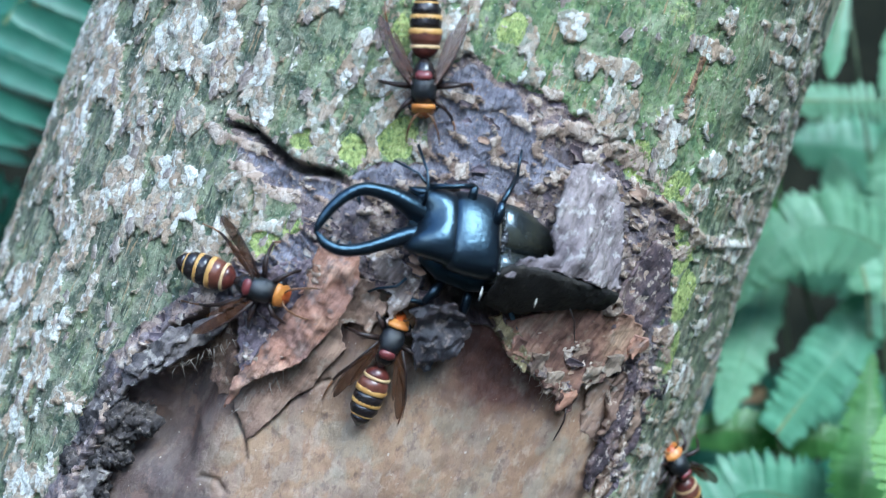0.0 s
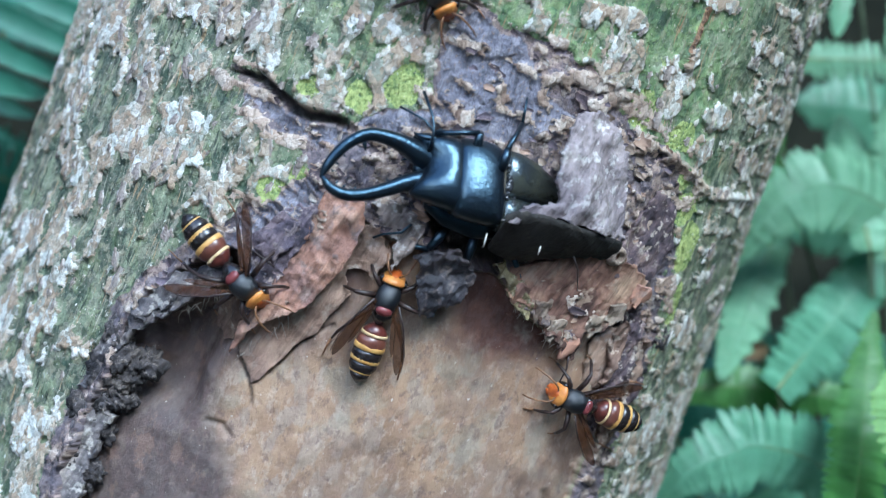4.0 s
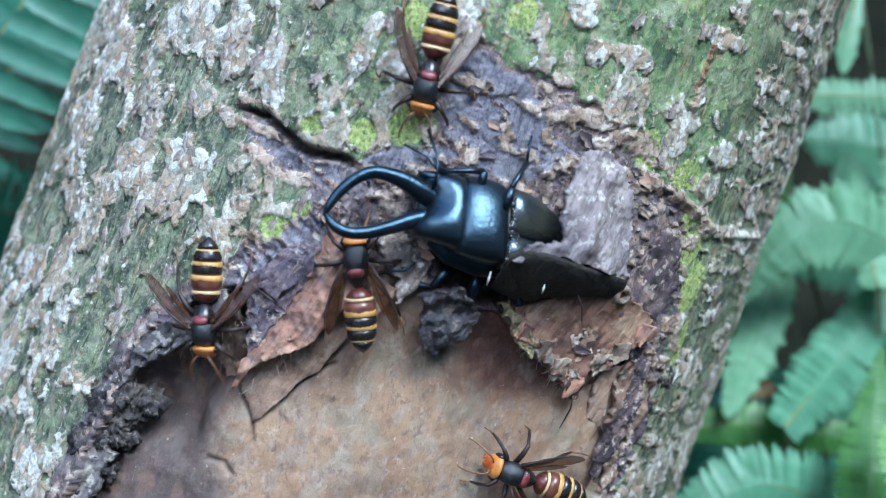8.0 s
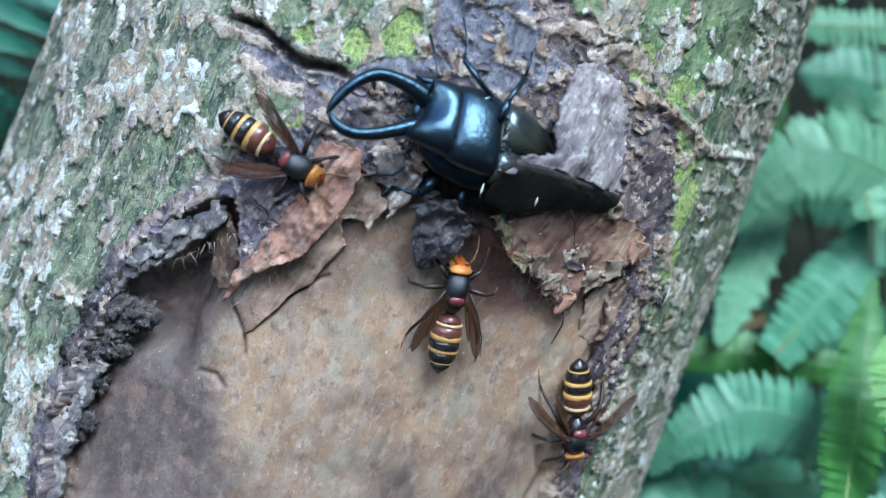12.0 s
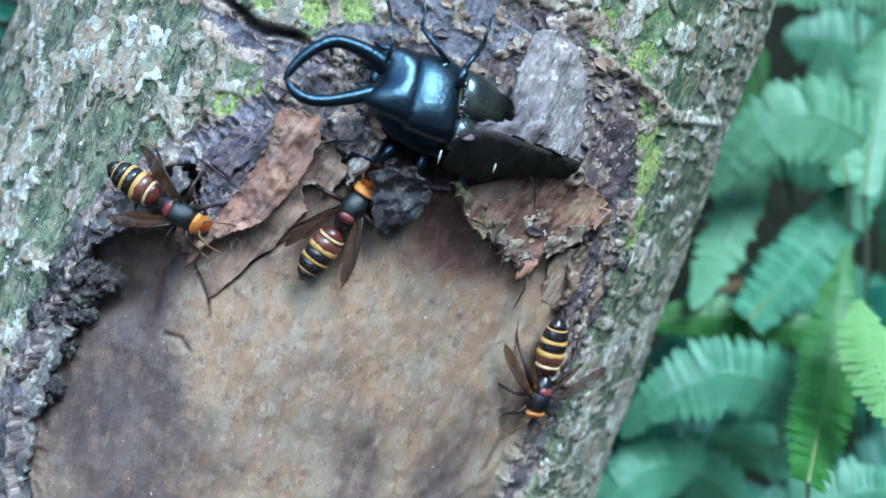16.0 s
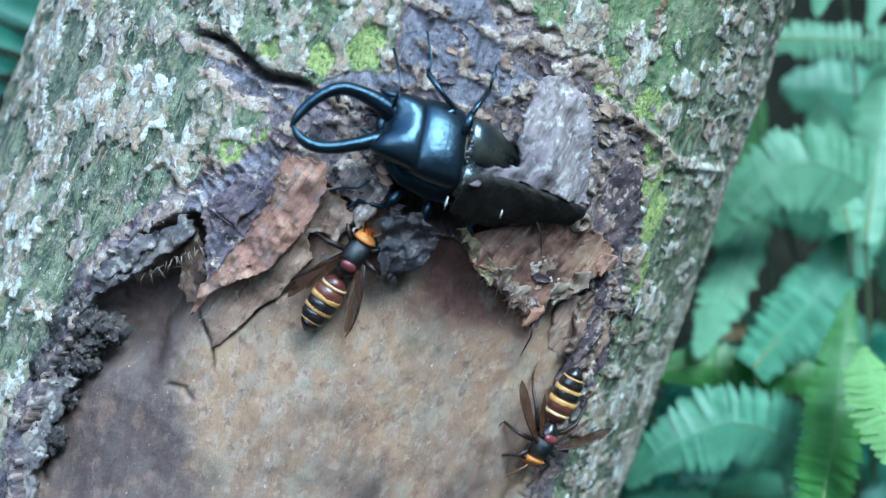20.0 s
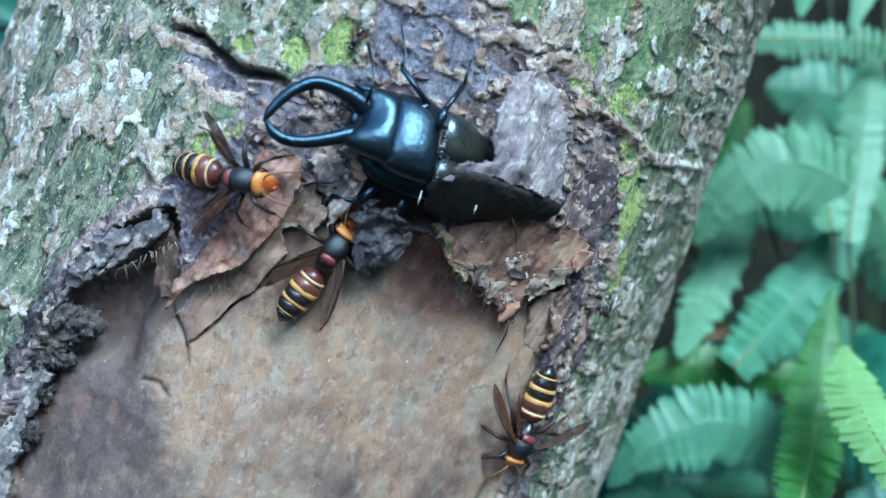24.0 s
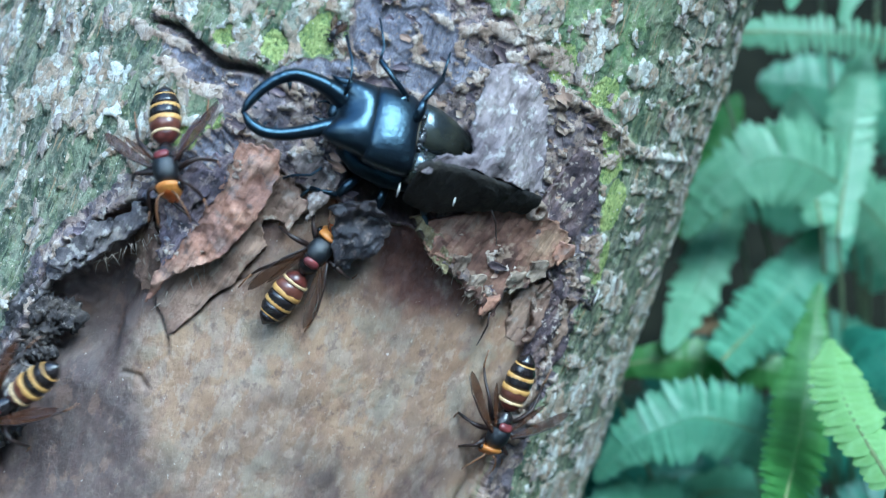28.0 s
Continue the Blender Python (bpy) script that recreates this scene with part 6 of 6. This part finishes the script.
part("thorax", loft([(1.4, 0, 1.2, 0.4, 0.4), (1.0, 0, 1.3, 0.8, 0.7), (0, 0, 1.4, 0.95, 0.85), (-0.9, 0, 1.3, 0.6, 0.6)], 10), FUR, fly)
part("abdomen", loft([(-0.8, 0, 1.2, 0.5, 0.5), (-1.6, 0, 1.1, 0.95, 0.75), (-2.6, 0, 1.0, 0.75, 0.6), (-3.3, 0, 0.9, 0.2, 0.2)], 10), DARK, fly)
part("head", loft([(1.4, 0, 1.2, 0.5, 0.5), (1.8, 0, 1.2, 0.85, 0.65), (2.3, 0, 1.1, 0.5, 0.45)], 10), DARK, fly)
for side in (1, -1):
    part("wing", blade([(0, 0), (1.5, 0.3), (3, 0.2), (4, -0.4)], [(0.1, -0.4), (1.5, -1.0), (3, -1.2), (4.1, -0.8)], side), WING, fly).matrix_basis = pose(0.0003, side * 0.0006, 0.0021, 0, -6, -side * 22)
    for x, y in ((1.0, 0.9), (0.1, 0.1), (-0.6, -1.4)):
        part("leg", tube([(x, side * 0.5, 0.9), ((x + y) / 2 + x * 0.2, side * 1.3, 1.2), (x + y, side * 2.0, 0.05)], [0.16, 0.13, 0.08], 5), LEG, fly)

# ---- what moves ----
ROAMER = [
    (0, -15.6, 36.8, -72, 0), (0.5, -20.6, 33.5, -82, 0), (1, -16.8, 33.0, -62, 0), (1.5, -15.2, 38.4, -52, 0), (2, -12.9, 42.2, -19, 0),
    (2.5, -15.6, 43.3, -39, 0), (3, -13.9, 43.0, -45, 0), (3.5, -17.9, 45.7, -43, 0), (5.5, -13.2, 44.0, -54, 0), (6, -9.8, 39.8, -48, 0),
    (6.5, -10.2, 40.8, -38, 0), (7, -5.3, 41.8, -39, 0), (7.5, -11.5, 38.4, -61, 0), (8, -16.0, 33.1, -83, 0), (8.5, -20.1, 38.5, -119, 0),
    (9, -38.0, 38.1, -157, 0), (9.2, -47.7, 35.2, -135, 0), (9.5, -45.7, 25.8, -98, 0), (10, -43.6, 12.3, -81, 0), (10.5, -42.2, 2.0, -55, 0),
    (11, -37.9, -12.1, -56, 0), (11.5, -34.9, -15.0, -55, 0), (12, -28.5, -11.3, -11, 0), (12.5, -26.5, -7.4, -6, 0), (14.5, -51.4, -29.6, -71, 0),
    (15, -53.5, -36.3, -86, 0), (15.5, -47.0, -37.6, -42, 0), (16, -38.0, -35.1, -9, 0), (16.5, -33.7, -26.4, -9, 0), (17, -25.9, -26.0, -12, 0),
    (17.5, -28.7, -27.6, -18, 0), (18, -25.5, -28.2, -19, 0), (18.5, -41.0, -32.1, -74, 0), (18.8, -48.8, -46.1, -119, 0), (19, -52.0, -55.3, -120, 0),
    (19.5, -58.2, -82.0, -96, 0), (19.8, -72.2, -101.4, -109, 0), (20.2, -88.1, -132.0, -102, 1), (22, -70, -190, -165, 60), (24, -50, -170, -230, 50), (25.4, -25.2, -119.3, -277, 20), (25.8, -21.9, -85.6, -279, 12),
    (26, -16.7, -71.7, -280, 6), (26.2, -19.8, -67.3, -255, 2), (26.5, -11.3, -61.8, -295, -5), (27, -27.1, -57.4, -232, -5), (27.5, -42.5, -64.6, -182, -5),
    (28, -55.2, -84.2, -123, 2),
]
VISITOR = [
    (0, -34.4, -17.9, 3, 0), (0.5, -36.1, -16.0, 3, 0), (1, -37.2, -14.8, 24, 0), (1.5, -36.8, -12.7, 22, 0), (2, -37.6, -19.7, -7, 0),
    (2.5, -37.4, -18.3, -10, 0), (3, -34.2, -22.0, -12, 0), (3.5, -35.7, -30.2, -22, 0), (5.5, -32.5, -28.9, -33, 0), (6, -34.2, -30.9, -44, 0),
    (6.5, -38.3, -29.5, -58, 0), (7, -38.2, -29.1, -28, 0), (7.5, -38.9, -31.4, -32, 0), (8, -43.1, -35.5, -71, 0), (8.3, -51.1, -41.4, -103, 0),
    (8.5, -52.8, -40.8, -109, 0), (8.7, -50.6, -44.0, -133, 5), (8.85, -60.0, -66.0, -143, 25), (9.0, -80.0, -100.0, -140, 45), (9.3, -105.0, -130.0, -142, 70), (12, -130, -170, -190, 120), (17, 10, -190, -225, 120), (20.2, 18.9, -85.5, -256, 40),
    (20.7, -14.5, -46.6, -262, 15), (20.9, -28.0, -38.9, -264, 6), (21, -32.5, -34.6, -268, 3), (21.2, -46.7, -16.0, -296, 1), (21.5, -40.3, -16.1, -284, 0),
    (23.5, -31.4, -14.5, -371, 0), (24, -26.3, -11.1, -348, 0), (24.5, -23.5, -7.0, -351, 0), (25, -36.2, -7.4, -301, 0), (25.5, -29.6, -5.4, -351, 0),
    (26, -28.9, -9.4, -379, 0), (26.5, -25.0, -7.0, -365, 0), (27, -22.6, -5.6, -348, 0), (27.5, -31.2, -6.5, -393, 0), (28, -37.7, -16.3, -416, 0),
]
FEEDER = [
    (0, -3.4, -20.5, 88, -5), (1, -3.3, -21.9, 84, -5), (2, -3.8, -22.0, 86, -5), (3, -3.7, -21.5, 89, -5), (5.5, -4.6, -28.4, 91, -5),
    (6, -3.5, -28.7, 93, -5), (7, -6.1, -24.0, 102, -5), (7.5, -11.3, -19.1, 113, -4), (8, -17.0, -9.0, 114, -1), (8.5, -19.2, -8.1, 106, -1),
    (8.8, -19.1, -15.9, 72, -2), (9, -16.9, -23.3, 28, -4), (9.3, -13.3, -43.6, -2, -5), (9.5, -10.3, -46.9, -4, -5), (9.8, 5.0, -42.9, 46, -5),
    (10, 11.7, -39.7, 39, -5), (10.5, 11.7, -45.1, 28, -5), (11, 18.9, -43.5, 26, -5), (11.5, 14.5, -27.0, 81, -5), (12, 15.1, -26.3, 100, -5),
    (12.5, 7.6, -28.4, 113, -5), (14.5, -7.0, -22.8, 87, -5), (15, -4.6, -21.6, 84, -5), (16, -2.9, -20.8, 75, -5), (17, -2.5, -21.2, 74, -5),
    (18, -3.1, -20.8, 74, -5), (19, -2.7, -20.0, 74, -5), (20, -3.8, -21.3, 77, -5), (21, -3.4, -20.1, 71, -5), (21.5, -3.2, -20.2, 73, -5),
    (24, -2.6, -20.7, 73, -5), (25, -2.3, -23.2, 73, -5), (26, -2.1, -22.2, 74, -5), (27, -2.3, -22.1, 76, -5), (28, -1.0, -22.7, 73, -5),
]
EDGE_WALKER = [
    (0, 98.5, -36.4, 139, -1), (1, 84.6, -32.3, 147, -1), (2, 72.6, -32.6, 163, -1), (3, 53.7, -31.5, 167, -2), (3.5, 52.9, -32.6, 170, -2),
    (5.5, 35.4, -40.5, 185, -4), (6, 33.7, -42.2, 176, -4), (7, 35.3, -43.9, 178, -4), (8, 35.8, -45.2, 176, -4), (9, 36.0, -44.1, 179, -4),
    (10, 39.2, -44.6, 182, -4), (10.5, 43.5, -43.9, 223, -3), (11, 55.3, -53.6, 260, -2), (11.5, 56.7, -50.9, 276, -2), (12, 60.3, -53.5, 290, -2),
    (14.5, 57.5, -52.5, 279, -2), (15, 59.5, -52.0, 275, -2), (17, 60.4, -52.0, 279, -2), (19, 59.2, -50.7, 269, -2), (20, 58.5, -51.7, 264, -2),
    (21, 57.9, -51.8, 264, -2), (24, 59.8, -52.6, 269, -2), (25, 59.6, -52.9, 272, -2), (26, 58.2, -51.7, 265, -2), (27, 57.9, -52.4, 266, -2),
    (28, 57.9, -51.6, 268, -2),
]


def motions():
    for hornet, rows, lean in zip(hornets, (ROAMER, VISITOR, FEEDER, EDGE_WALKER), (0.85, 0.85, 0.8, 0.5)):
        # back from its flight the visitor sits with its abdomen bent down
        walk(hornet, [(t, on_trunk(s + (2.5 if rows is VISITOR and t > 23 else 0), h, deg, d + (5 if rows is VISITOR and t > 23 else 0), 0, -24 if rows is VISITOR and t > 23 else 0, lean=lean) @ pose(-0.005, 0, 0)) for t, s, h, deg, d in rows])
    walk(fly, [(0, on_trunk(-60, 210, 0, 60)), (20, on_trunk(-60, 210, -40, 60)), (22, on_trunk(-30, 90, -70, 30)), (22.6, on_trunk(-14, 25.2, -95, 0.6)), (28, on_trunk(-14, 25.2, -100, 0.6))])
    # the wings of the hornet at the wound's edge open as it turns head down
    for wing, side in wings[3]:
        a, b = ((44, 58), (26, 44))[side < 0]
        turn = lambda deg: pose(0.0052, side * 0.0026, 0.0064, side * 14, -6, -side * deg)
        walk(wing, [(0, turn(a)), (10.3, turn(a)), (11.2, turn(b)), (28, turn(b))])
    rest, moved = on_trunk(6.4, 6.2, 187, -0.8, 22, -4), on_trunk(6.0, 6.2, 182, -0.8, 22, -4)
    walk(beetle, [(0, rest), (8.2, rest), (8.45, moved), (8.6, on_trunk(6.2, 5.4, 185, -0.8, 22, -4)), (8.8, moved), (28, moved)])
    # the jaws draw in and swing aside as the beetle backs away
    ahead = pose(0, 0, 0)
    drawn = pose(0.0127, -0.0002, 0.006) @ pose(0, 0, 0, 0, 0, 1) @ pose(-0.015, 0, -0.006)
    for jaw in jaws:
        walk(jaw, [(0, ahead), (8.2, ahead), (8.8, drawn), (28, drawn)])
    # the near front leg is drawn back along the body, then reaches forward
    walk(front_leg, [(0, LEVEL), (8.3, LEVEL), (8.8, REACH), (28, REACH)])


motions()
